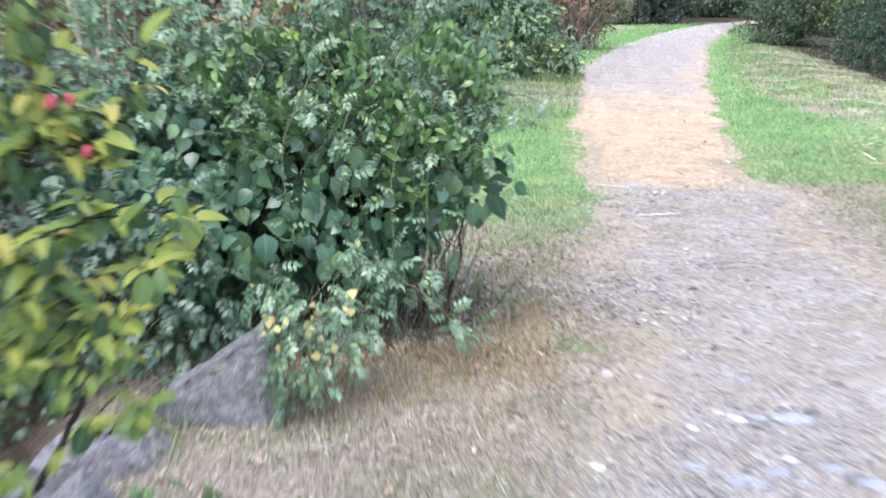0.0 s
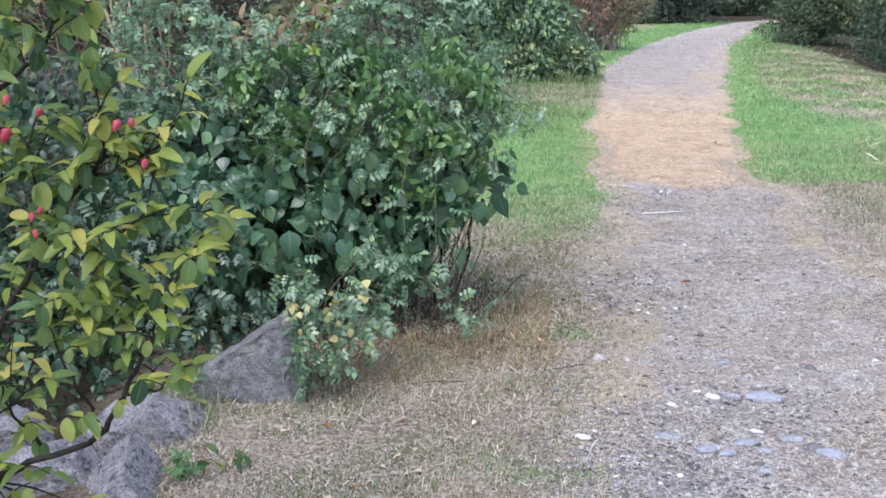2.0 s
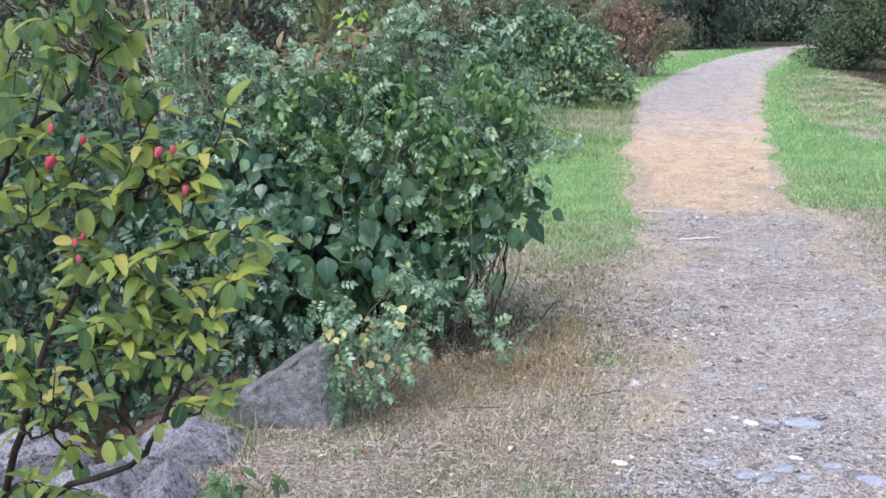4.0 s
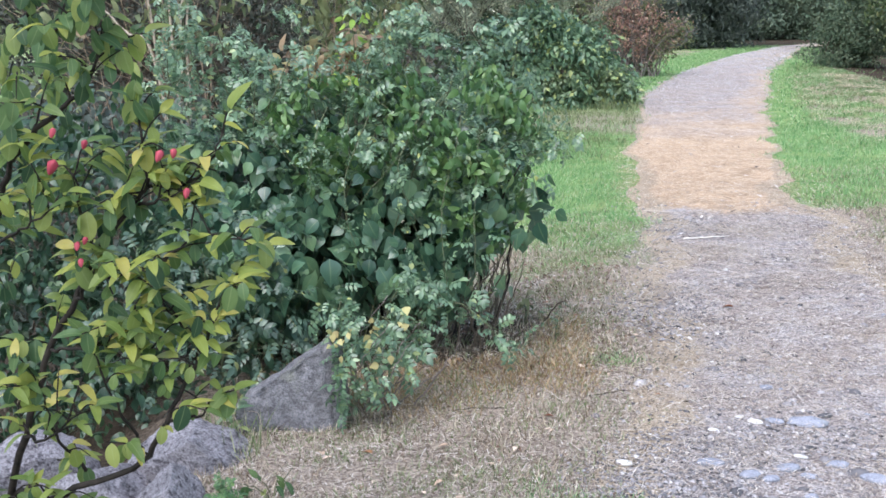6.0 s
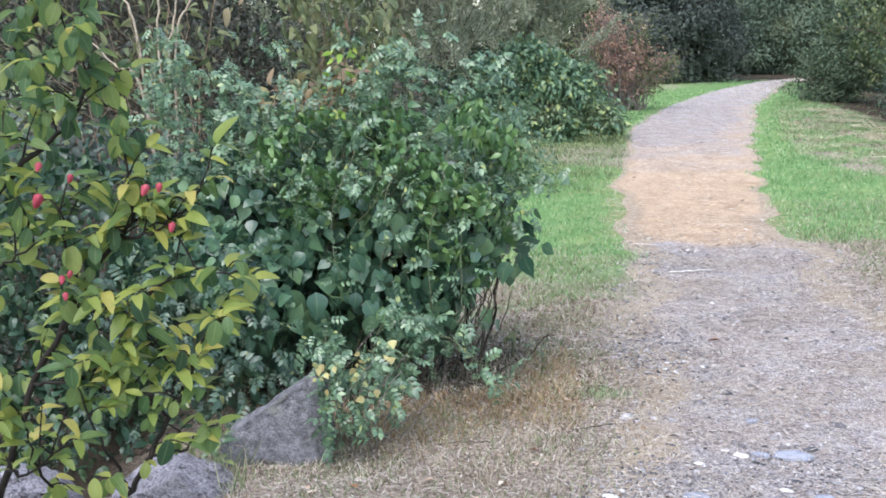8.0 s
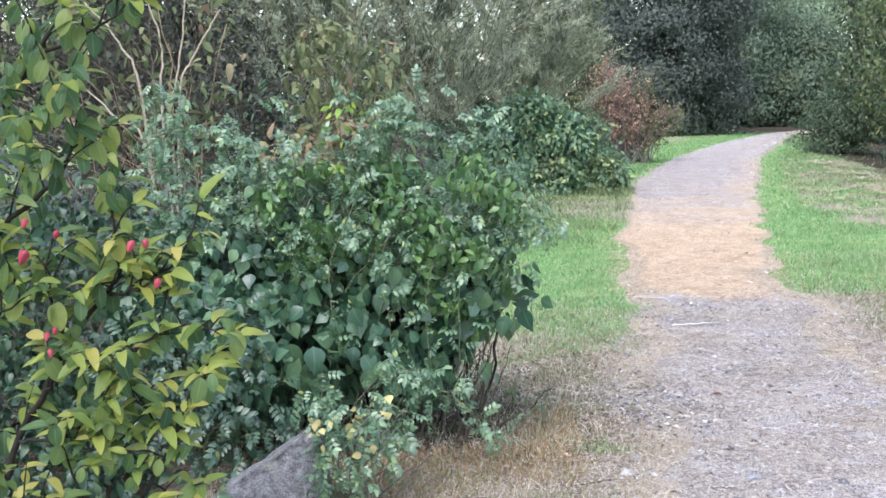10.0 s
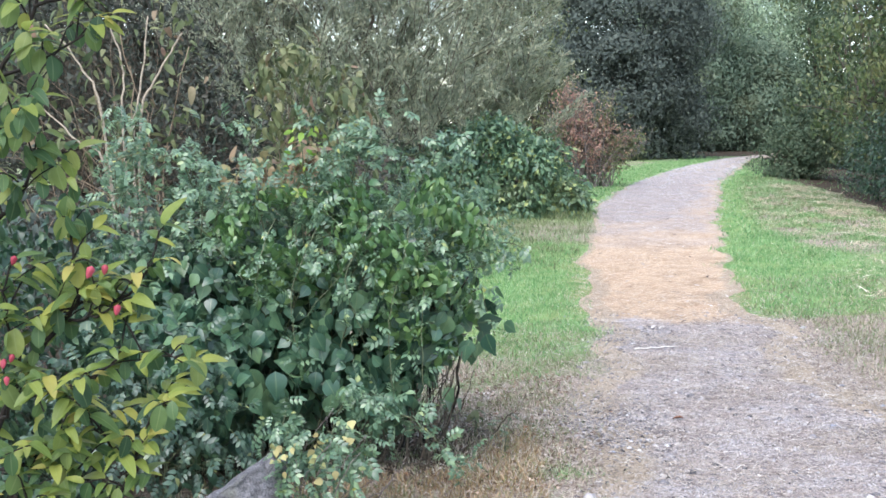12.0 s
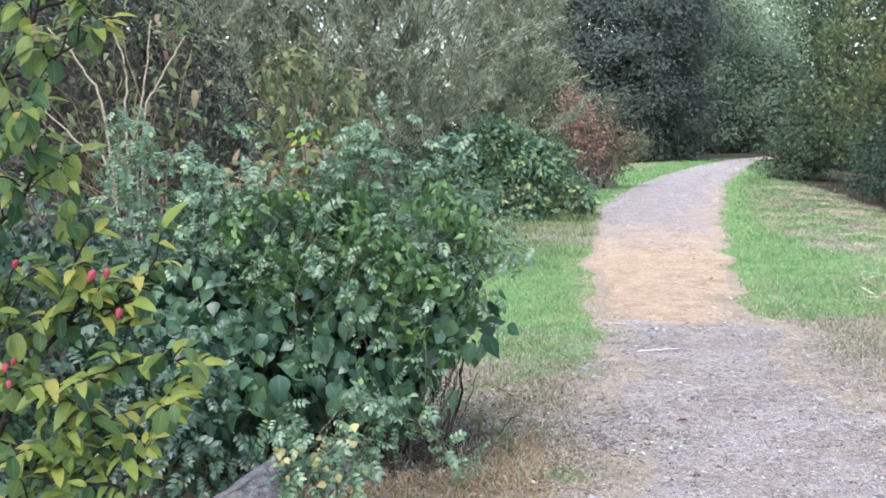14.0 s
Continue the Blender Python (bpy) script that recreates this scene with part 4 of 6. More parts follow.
def slab():
    """A broken slab with a sloping top, leaning back against the bush."""
    bm = bmesh.new()
    outline = [(-0.200, 0.085), (-0.06, 0.172), (0.125, 0.300), (0.165, 0.25), (0.19, -0.12), (-0.12, -0.12), (-0.19, 0.02)]
    for x, z in outline:
        bm.verts.new((x, 0.10 * z, z))
        bm.verts.new((x * 0.92 + 0.02, 0.20 + 0.10 * z, z * 0.9))
    bmesh.ops.convex_hull(bm, input=bm.verts)
    bmesh.ops.triangulate(bm, faces=bm.faces)
    for _ in range(4):
        bmesh.ops.subdivide_edges(bm, edges=[e for e in bm.edges if e.calc_length() > 0.02], cuts=1, use_grid_fill=True)
        bmesh.ops.triangulate(bm, faces=bm.faces)
    bmesh.ops.smooth_vert(bm, verts=bm.verts, factor=0.2, use_axis_x=True, use_axis_y=True, use_axis_z=True)
    for v in bm.verts:
        q = v.co * 9
        v.co += v.normal * (0.016 * noise.noise(q) + 0.007 * noise.noise(q * 3.1) + 0.003 * noise.noise(q * 9))
    me = bpy.data.meshes.new("rock")
    bm.normal_update()
    bm.to_mesh(me)
    bm.free()
    for p in me.polygons:
        p.use_smooth = True
    me.materials.append(MAT_GRANITE)
    ob = new("rock", me)
    ob.matrix_world = pose(-0.735, 3.67, -0.005, 0, 0, 8)
    return tagged(ob, "grey granite slab standing at the foot of the bush", "rock")


slab()
boulder("boulder", (-1.0, 3.40, -0.093), (0.235, 0.20, 0.24), (0, 0, 8), MAT_PALE_GRANITE, 8, "rough pale granite boulder at the edge of the lawn", [(-0.45, -0.10, 0.88, 0.76), (0.62, -0.15, 0.76, 0.72), (-0.35, -0.92, 0.05, 0.60), (0.60, -0.78, 0.05, 0.70)])
boulder("boulder", (-0.965, 3.00, -0.10), (0.185, 0.20, 0.25), (0, 0, 4), MAT_PALE_GRANITE, 5, "broken granite boulder with a sharp ridge and shaded face", [(-0.62, -0.15, 0.76, 0.62), (0.64, 0.0, 0.76, 0.62), (0.10, -0.90, -0.30, 0.62)])
boulder("boulder", (-1.27, 3.18, -0.14), (0.21, 0.20, 0.26), (0, 0, -10), MAT_PALE_GRANITE, 14, "grey granite boulder under the spindle branches", [(-0.25, 0.20, 0.93, 0.66), (0.25, -0.92, -0.30, 0.50), (-0.45, -0.84, -0.25, 0.55)])
boulder("boulder", (-1.52, 3.40, -0.16), (0.22, 0.22, 0.24), (0, 0, 35), MAT_PALE_GRANITE, 17, "grey granite boulder in the shade of the bank", [(-0.2, -0.9, -0.1, 0.45)])


# ---- plants ----
def inside(rng, blobs, n, shell=0.45, face=(0, -1, 0.5), bias=0.0, gap=-0.72, grain=2.2, lumpy=0.16):
    """Places in a union of ellipsoids, more of them near the outside, and the ways outward."""
    c, r = np.array([b[:3] for b in blobs], float), np.array([b[3:] for b in blobs], float)
    w = (r[:, 0] * r[:, 1] * r[:, 2]) ** 0.7
    k = rng.choice(len(blobs), n * 3, p=w / w.sum())
    d = unit(rng.normal(0, 1, (n * 3, 3)))
    rad = rng.uniform(0, 1, n * 3) ** shell
    lump = 1 + lumpy * wave(d[:, 0] * 2 + k, d[:, 2] * 2 + d[:, 1], 1.8, 3.0)
    p = c[k] + d * (rad * lump)[:, None] * r[k]
    q = np.linalg.norm((p[:, None] - c[None]) / r[None], axis=-1)
    deep = (q < 0.62).any(1)
    lumps = wave(p[:, 0] * 1.7 + p[:, 2], p[:, 2] * 1.9 + p[:, 1], grain, 5.0)
    ok = ~deep & (lumps > gap) & (rng.uniform(0, 1, n * 3) < 1 - bias * (1 - (d @ unit(face) * 0.5 + 0.5)))
    p, d = p[ok][:n], unit(d[ok][:n] / r[k[ok][:n]])
    return p, d


def leaves_at(rng, template, p, d, size, droop=0.5, lift=0.5, mess=0.45, vary=0.25, tiled=False):
    n = len(p)
    if tiled:
        normal = unit(d + np.array((0, 0, 0.35)) + rng.normal(0, mess, (n, 3)))
        along = np.cross(normal, rng.normal(0, 1, (n, 3))) + np.array((0, 0, -droop))
        return p, frames(along, normal), size * np.exp(np.clip(rng.normal(0, vary, n), -0.6, 0.5))
    along = d * 0.6 + rng.normal(0, mess, (n, 3)) + np.array((0, 0, -droop))
    normal = d * 0.6 + np.array((0, 0, lift)) + rng.normal(0, mess * 0.8, (n, 3))
    return p, frames(along, normal), size * np.exp(np.clip(rng.normal(0, vary, n), -0.7, 0.45))


def single_leaves(name, template, mat, parent, p, turns, sizes, origin):
    """Leaves as objects of their own, on one shared mesh."""
    me = mesh_of(name, template[0], template[1], mat, template[2])
    for q, m, s in zip(p, turns, sizes):
        ob = new(name, me)
        ob.parent = parent
        mat4 = Matrix(m.tolist()).to_4x4()
        ob.matrix_local = Matrix.Translation(Vector(q) - Vector(origin)) @ mat4 @ Matrix.Scale(float(s), 4)


def stems(rng, th, origin, roots, tips, r0, r1, mat, name="stem", sag=0.15, each=True):
    pile = Pile()
    for a, b in zip(roots, tips):
        a, b = np.asarray(a, float), np.asarray(b, float)
        mid = 0.5 * (a + b) + np.array((rng.normal(0, 0.08), rng.normal(0, 0.08), sag)) * np.linalg.norm(b - a) * 0.6
        v, t = tube(bend([a, mid, b], 6), r0, r1, 6, rng, 0.01 * np.linalg.norm(b - a))
        if each:
            part(name, mesh_of(name, v - np.asarray(origin), t, mat), th)
        else:
            pile.add(v, t)
    if not each:
        part(name, pile.mesh(name, mat, origin), th, kind="stuff")


def plant(name, label, category, root, blobs, n, template, size, mat, seed, bark, stem_n=6, stem_r=0.03, twig_n=40, clump=1, clump_r=0.15, group="", **how):
    """A shrub or tree: stems from the root, twigs, and a crown of leaves, in clumps if asked for."""
    rng = np.random.default_rng(seed)
    root = np.array(root, float)
    root[2] = float(land(root[0], root[1])) - 0.03
    th = thing(name, root, label, category, group)
    face = how.pop("face", (0, -1, 0.4))
    bias = how.pop("bias", 0.55)
    shell = how.pop("shell", 0.45)
    p, d = inside(rng, blobs, n, shell, face, bias, how.pop("gap", -0.6), how.pop("grain", 2.2), how.pop("lumpy", 0.2))
    centres = np.array([b[:3] for b in blobs], float)
    tips = [centres[k % len(blobs)] + rng.normal(0, 0.35, 3) * np.array(blobs[k % len(blobs)][3:]) for k in range(stem_n)]
    stems(rng, th, root, [root + np.array((*rng.normal(0, stem_r * 2.5, 2), 0)) for _ in tips], tips, stem_r, stem_r * 0.35, bark, "trunk" if stem_n < 4 else "stem")
    if twig_n:
        pick = rng.choice(len(p), min(twig_n, len(p)), replace=False)
        starts = [tips[rng.integers(len(tips))] * 0.55 + 0.45 * root + rng.normal(0, 0.05, 3) for _ in pick]
        stems(rng, th, root, starts, p[pick], stem_r * 0.35, stem_r * 0.08, bark, "branchwork", 0.1, False)
    if clump > 1:
        k = np.repeat(np.arange(len(p)), clump)
        off = rng.normal(0, 1, (len(k), 3))
        p, d = p[k] + off * clump_r * np.array((1, 1, 0.55)), unit(0.9 * off + 0.6 * d[k])
        how.setdefault("tiled", clump >= 20)
    v, t, u = spread(template, *leaves_at(rng, template, p, d, size, **how))
    part("crown", mesh_of("crown", v - root, t, mat, u), th, kind="stuff")
    return th


# far trees that close the view
MAT_DARK = leaf_material("dark_tree_leaf", [(0.0, (0.050, 0.066, 0.052)), (0.6, (0.066, 0.086, 0.066)), (1.0, (0.088, 0.108, 0.080))], 0.75, 0.15, 0.3, gain=(1.65, 1.58, 1.8))
# distance haze put into the next two leaf colours: paler and greyer
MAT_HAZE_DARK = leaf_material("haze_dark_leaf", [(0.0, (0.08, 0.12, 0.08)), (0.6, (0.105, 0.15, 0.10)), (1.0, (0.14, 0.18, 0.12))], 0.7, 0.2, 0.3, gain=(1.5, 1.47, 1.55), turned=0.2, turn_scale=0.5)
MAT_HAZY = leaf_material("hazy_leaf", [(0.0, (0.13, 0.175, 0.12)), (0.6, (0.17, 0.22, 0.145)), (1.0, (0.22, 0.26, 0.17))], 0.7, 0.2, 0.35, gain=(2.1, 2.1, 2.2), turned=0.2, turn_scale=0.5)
MAT_MID = leaf_material("wood_leaf", [(0.0, (0.06, 0.11, 0.06)), (0.6, (0.11, 0.17, 0.09)), (1.0, (0.16, 0.21, 0.115))], 0.65, 0.25, 0.25, gain=(0.85, 0.8, 0.9))
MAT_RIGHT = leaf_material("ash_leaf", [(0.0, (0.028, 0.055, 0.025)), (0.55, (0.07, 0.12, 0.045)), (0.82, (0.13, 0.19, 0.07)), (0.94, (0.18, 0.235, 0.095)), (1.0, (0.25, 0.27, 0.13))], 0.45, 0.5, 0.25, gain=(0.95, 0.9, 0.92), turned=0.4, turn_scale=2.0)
MAT_WILLOW = leaf_material("willow_leaf", [(0.0, (0.13, 0.165, 0.11)), (0.6, (0.20, 0.24, 0.16)), (1.0, (0.30, 0.32, 0.20))], 0.45, 0.5, 0.4, gain=(1.75, 1.65, 1.8))
MAT_OLIVE = leaf_material("olive_leaf", [(0.0, (0.06, 0.09, 0.035)), (0.5, (0.12, 0.155, 0.055)), (0.93, (0.17, 0.19, 0.075)), (1.0, (0.22, 0.15, 0.085))], 0.55, 0.3, 0.35)
MAT_BROWNED = leaf_material("browned_leaf", [(0.0, (0.13, 0.09, 0.045)), (0.5, (0.20, 0.155, 0.07)), (1.0, (0.22, 0.22, 0.08))], 0.5, 0.35, 0.35)
MAT_GREYLEAF = leaf_material("grey_leaf", [(0.0, (0.04, 0.05, 0.035)), (0.6, (0.07, 0.085, 0.055)), (1.0, (0.11, 0.11, 0.075))], 0.6, 0.3, 0.3, gain=(0.95, 0.93, 1.1))
MAT_RED = leaf_material("autumn_leaf", [(0.0, (0.18, 0.11, 0.085)), (0.5, (0.31, 0.18, 0.13)), (0.8, (0.36, 0.27, 0.20)), (1.0, (0.22, 0.22, 0.11))], 0.6, 0.3, 0.35, gain=(1.6, 1.55, 1.65))
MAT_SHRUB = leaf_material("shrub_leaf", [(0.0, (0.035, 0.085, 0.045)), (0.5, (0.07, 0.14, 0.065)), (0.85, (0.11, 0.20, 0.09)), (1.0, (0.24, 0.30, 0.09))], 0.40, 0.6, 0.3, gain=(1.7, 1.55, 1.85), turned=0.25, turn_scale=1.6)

plant("dark_tree", "tall dense dark green tree beyond the red bush", "tree", (6.3, 46, 0), [(6.2, 45, 2.2, 2.6, 2.2, 2.6), (6.4, 45.5, 5.5, 3.0, 2.6, 3.4), (8.2, 47, 5.2, 1.9, 1.8, 3.2), (4.9, 44.5, 4.2, 2.4, 2.0, 3.4), (8.2, 46.5, 1.6, 1.7, 1.4, 1.9)], 480, LEAF_FAR, 0.13, MAT_DARK, 21, MAT_BARK, 3, 0.16, 30, 300, 0.50, gap=-0.2, grain=1.3, lumpy=0.4, mess=0.2)
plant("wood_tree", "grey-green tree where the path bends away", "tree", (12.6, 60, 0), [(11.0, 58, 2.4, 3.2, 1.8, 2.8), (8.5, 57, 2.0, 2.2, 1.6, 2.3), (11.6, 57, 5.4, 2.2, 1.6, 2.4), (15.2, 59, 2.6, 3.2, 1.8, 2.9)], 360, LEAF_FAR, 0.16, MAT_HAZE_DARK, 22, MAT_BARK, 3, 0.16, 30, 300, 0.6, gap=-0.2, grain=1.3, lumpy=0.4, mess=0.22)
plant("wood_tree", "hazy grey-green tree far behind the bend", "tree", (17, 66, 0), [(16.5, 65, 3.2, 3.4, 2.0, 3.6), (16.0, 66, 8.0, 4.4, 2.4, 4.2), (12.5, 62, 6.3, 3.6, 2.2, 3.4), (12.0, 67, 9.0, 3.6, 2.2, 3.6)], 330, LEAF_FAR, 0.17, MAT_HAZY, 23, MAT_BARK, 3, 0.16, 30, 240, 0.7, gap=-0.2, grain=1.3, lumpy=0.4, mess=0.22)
plant("wood_tree", "green leafy tree at the bend of the path", "tree", (13.2, 41, 0), [(13.5, 40, 1.7, 2.1, 2.6, 1.9), (13.7, 40, 4.6, 2.5, 2.6, 3.2)], 170, LEAF_FAR, 0.11, MAT_MID, 24, MAT_BARK, 3, 0.12, 30, 280, 0.42, gap=-0.2, grain=1.3, lumpy=0.4, mess=0.25)
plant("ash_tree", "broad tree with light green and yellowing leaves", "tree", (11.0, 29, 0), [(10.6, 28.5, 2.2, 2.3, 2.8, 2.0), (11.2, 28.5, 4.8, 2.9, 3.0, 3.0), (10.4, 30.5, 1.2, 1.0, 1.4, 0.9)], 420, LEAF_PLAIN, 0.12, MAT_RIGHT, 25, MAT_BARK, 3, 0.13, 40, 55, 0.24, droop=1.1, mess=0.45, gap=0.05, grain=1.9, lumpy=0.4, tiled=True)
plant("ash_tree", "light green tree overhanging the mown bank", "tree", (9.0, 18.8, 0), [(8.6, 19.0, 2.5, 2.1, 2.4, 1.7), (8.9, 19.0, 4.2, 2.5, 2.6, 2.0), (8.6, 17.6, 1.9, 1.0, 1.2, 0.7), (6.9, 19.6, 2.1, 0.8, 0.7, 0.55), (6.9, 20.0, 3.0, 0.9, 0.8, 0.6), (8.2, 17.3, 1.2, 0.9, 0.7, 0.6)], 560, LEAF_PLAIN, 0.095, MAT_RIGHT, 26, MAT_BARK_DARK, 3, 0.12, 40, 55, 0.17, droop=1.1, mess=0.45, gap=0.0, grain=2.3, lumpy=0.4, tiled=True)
# plant added in darkened leaves to give the hollow under the trees its shade
plant("undergrowth", "undergrowth in shade-darkened leaves beneath the overhanging trees", "shrub", (9.2, 23.5, 0), [(9.0, 22.5, 0.4, 1.2, 1.6, 1.1), (9.4, 25.0, 0.6, 1.1, 1.6, 1.3), (9.6, 20.5, 0.4, 1.0, 1.4, 1.0)], 900, LEAF_FAR, 0.07, MAT_SHADE_TONE, 28, MAT_BARK, 8, 0.02, 120, 16, 0.16)
# the overhang's shade is put into this shrub's leaf colour
plant("hedge_shrub", "shrub in shade-darkened green below the overhanging tree", "shrub", (8.3, 17.6, 0), [(8.2, 18.3, 0.8, 1.0, 1.4, 0.9), (7.7, 16.7, 0.75, 0.8, 1.0, 0.8)], 150, LEAF_FAR, 0.085, MAT_SHADE_TONE, 44, MAT_BARK, 7, 0.02, 60, 160, 0.24, droop=0.8, mess=0.3, gap=-0.05, lumpy=0.4)
plant("hedge_shrub", "dark green shrub at the edge of the mown bank", "shrub", (8.3, 30, 0), [(8.6, 30.0, 0.5, 0.6, 0.8, 0.75), (9.2, 30.6, 0.9, 0.6, 0.8, 0.9)], 200, LEAF_FAR, 0.09, MAT_MID, 30, MAT_BARK, 6, 0.02, 40, 60, 0.24, lumpy=0.5, gap=-0.1)
plant("bank_tree", "olive-grey tree in thin leaf behind the shrub", "tree", (1.6, 33, 0), [(2.3, 33, 2.0, 1.2, 0.8, 1.6), (0.7, 33, 2.2, 1.3, 0.8, 1.8), (1.6, 33.4, 4.2, 1.5, 0.8, 1.4)], 300, LEAF_FAR, 0.09, MAT_OLIVE, 42, MAT_BARK, 6, 0.05, 160, 45, 0.26)
plant("bank_tree", "grey-brown tree in thin leaf down the bank", "tree", (-5.2, 19, 0), [(-5.6, 19, 2.2, 2.3, 1.4, 2.4), (-3.9, 19.5, 2.4, 1.8, 1.3, 2.2), (-6.2, 19, 4.6, 2.6, 1.5, 1.8), (-8.3, 19.5, 3.0, 2.2, 1.2, 3.0), (-4.0, 20, 4.4, 2.0, 1.4, 1.5)], 820, LEAF_FAR, 0.09, MAT_GREYLEAF, 27, MAT_BARK, 6, 0.07, 320, 70, 0.24)


def far_woods():
    rng = np.random.default_rng(29)
    n = 95000
    x = rng.uniform(-55, 55, n)
    top = 7.5 + 8.0 * (x > 0.3) + 2.5 * wave(x, x * 0, 0.35, 1.0) + 1.5 * wave(x, x * 0, 1.1, 2.0)
    p = np.stack([x, 82 + rng.normal(0, 1.6, n) + 2 * wave(x, x, 0.5, 3.0), rng.uniform(-1.2, 1, n) ** 1 * top], -1)
    p = p[(p[:, 2] > -1) & ~((x > -2.2) & (x < 0.2) & (p[:, 2] > 3.5))]
    d = unit(rng.normal(0, 1, p.shape) + (0, -0.8, 0.3))
    v, t, u = spread(LEAF_PLAIN, *leaves_at(rng, LEAF_PLAIN, p, d, 0.55))
    tagged(new("far_woods", mesh_of("far_woods", v, t, MAT_MID, u)), "distant dark woodland behind the bank and the bend", "woods", kind="stuff")


far_woods()

# the willow and the thicket on the bank
def willow(root, spots, shoots, per, size, seed, label):
    """A willow: limbs, and long upright shoots set with narrow leaves."""
    rng = np.random.default_rng(seed)
    root = np.array(root, float)
    root[2] = float(land(root[0], root[1])) - 0.03
    th = thing("willow_tree", root, label, "tree")
    tips = [np.array(s[:3]) for s in spots]
    stems(rng, th, root, [root + (rng.normal(0, 0.15), rng.normal(0, 0.15), 0) for _ in tips], tips, 0.06, 0.02, MAT_BARK, "limb")
    wood, p, d = Pile(), [], []
    for k in range(shoots):
        c = np.array(spots[k % len(spots)])
        a = c[:3] + rng.normal(0, 0.5, 3) * c[3:]
        way = unit(np.array((rng.normal(0, 0.55) + 0.4 * (a[0] - root[0]) / 2, rng.normal(0, 0.4), 0.9)))
        long = rng.uniform(0.6, 1.5)
        line = bend([a, a + way * long * 0.5 + rng.normal(0, 0.04, 3), a + way * long + (rng.normal(0, 0.15), 0, -0.05)], 4)
        wood.add(*tube(line, 0.007, 0.003, 4))
        f = rng.uniform(0.1, 1, per)
        i = np.minimum((f * (len(line) - 1)).astype(int), len(line) - 2)
        p.append(line[i] + (line[i + 1] - line[i]) * rng.uniform(0, 1, (per, 1)) + rng.normal(0, 0.025, (per, 3)))
        d.append(np.tile(way, (per, 1)) + rng.normal(0, 0.6, (per, 3)))
    p, d = np.concatenate(p), np.concatenate(d)
    part("branchwork", wood.mesh("branchwork", MAT_BARK, root), th, kind="stuff")
    v, t, u = spread(LEAF_SLIM, p, frames(d, rng.normal(0, 0.6, p.shape) + (0, -0.3, 0.8)), size * np.exp(np.clip(rng.normal(0, 0.25, len(p)), -0.6, 0.5)))
    part("crown", mesh_of("crown", v - root, t, MAT_WILLOW, u), th, kind="stuff")


willow((-1.6, 16.5, 0), [(-2.0, 16, 1.6, 1.1, 0.8, 0.9), (-0.9, 16.5, 1.8, 1.1, 0.8, 1.0), (-2.6, 16, 2.6, 1.1, 0.8, 0.9), (-1.2, 16.2, 3.0, 1.2, 0.8, 0.8)], 430, 150, 0.078, 31, "grey-green willow with many thin upright twigs")
willow((-0.2, 21, 0), [(-0.5, 20.5, 1.6, 1.2, 0.9, 1.0), (0.3, 21, 2.8, 1.2, 0.9, 1.2), (-1.2, 21, 3.4, 1.3, 0.9, 1.0), (0.9, 21.5, 1.6, 0.8, 0.7, 0.9), (0.9, 21.5, 4.0, 1.0, 0.7, 0.8)], 440, 150, 0.092, 32, "grey-green willow leaning over the bank")
plant("thicket", "dark tangled thicket on the bank behind the shrubs", "shrub", (-3.6, 12.5, 0), [(-3.6, 12.5, 0.9, 2.0, 0.9, 1.3), (-1.8, 12.8, 0.6, 1.5, 0.8, 0.9), (-4.4, 12.8, 2.3, 1.8, 0.9, 1.2)], 1000, LEAF_FAR, 0.06, MAT_GREYLEAF, 33, MAT_BARK, 9, 0.03, 420, 20, 0.14, shell=0.6)
plant("bramble", "low dark bramble thicket with bare twigs", "shrub", (-0.4, 10.6, 0), [(-0.5, 10.6, 0.25, 0.7, 0.6, 0.6), (0.05, 11.4, 0.2, 0.5, 0.5, 0.5)], 700, LEAF_PLAIN, 0.06, MAT_SHRUB, 34, MAT_BARK, 7, 0.012, 160, 6, 0.08)


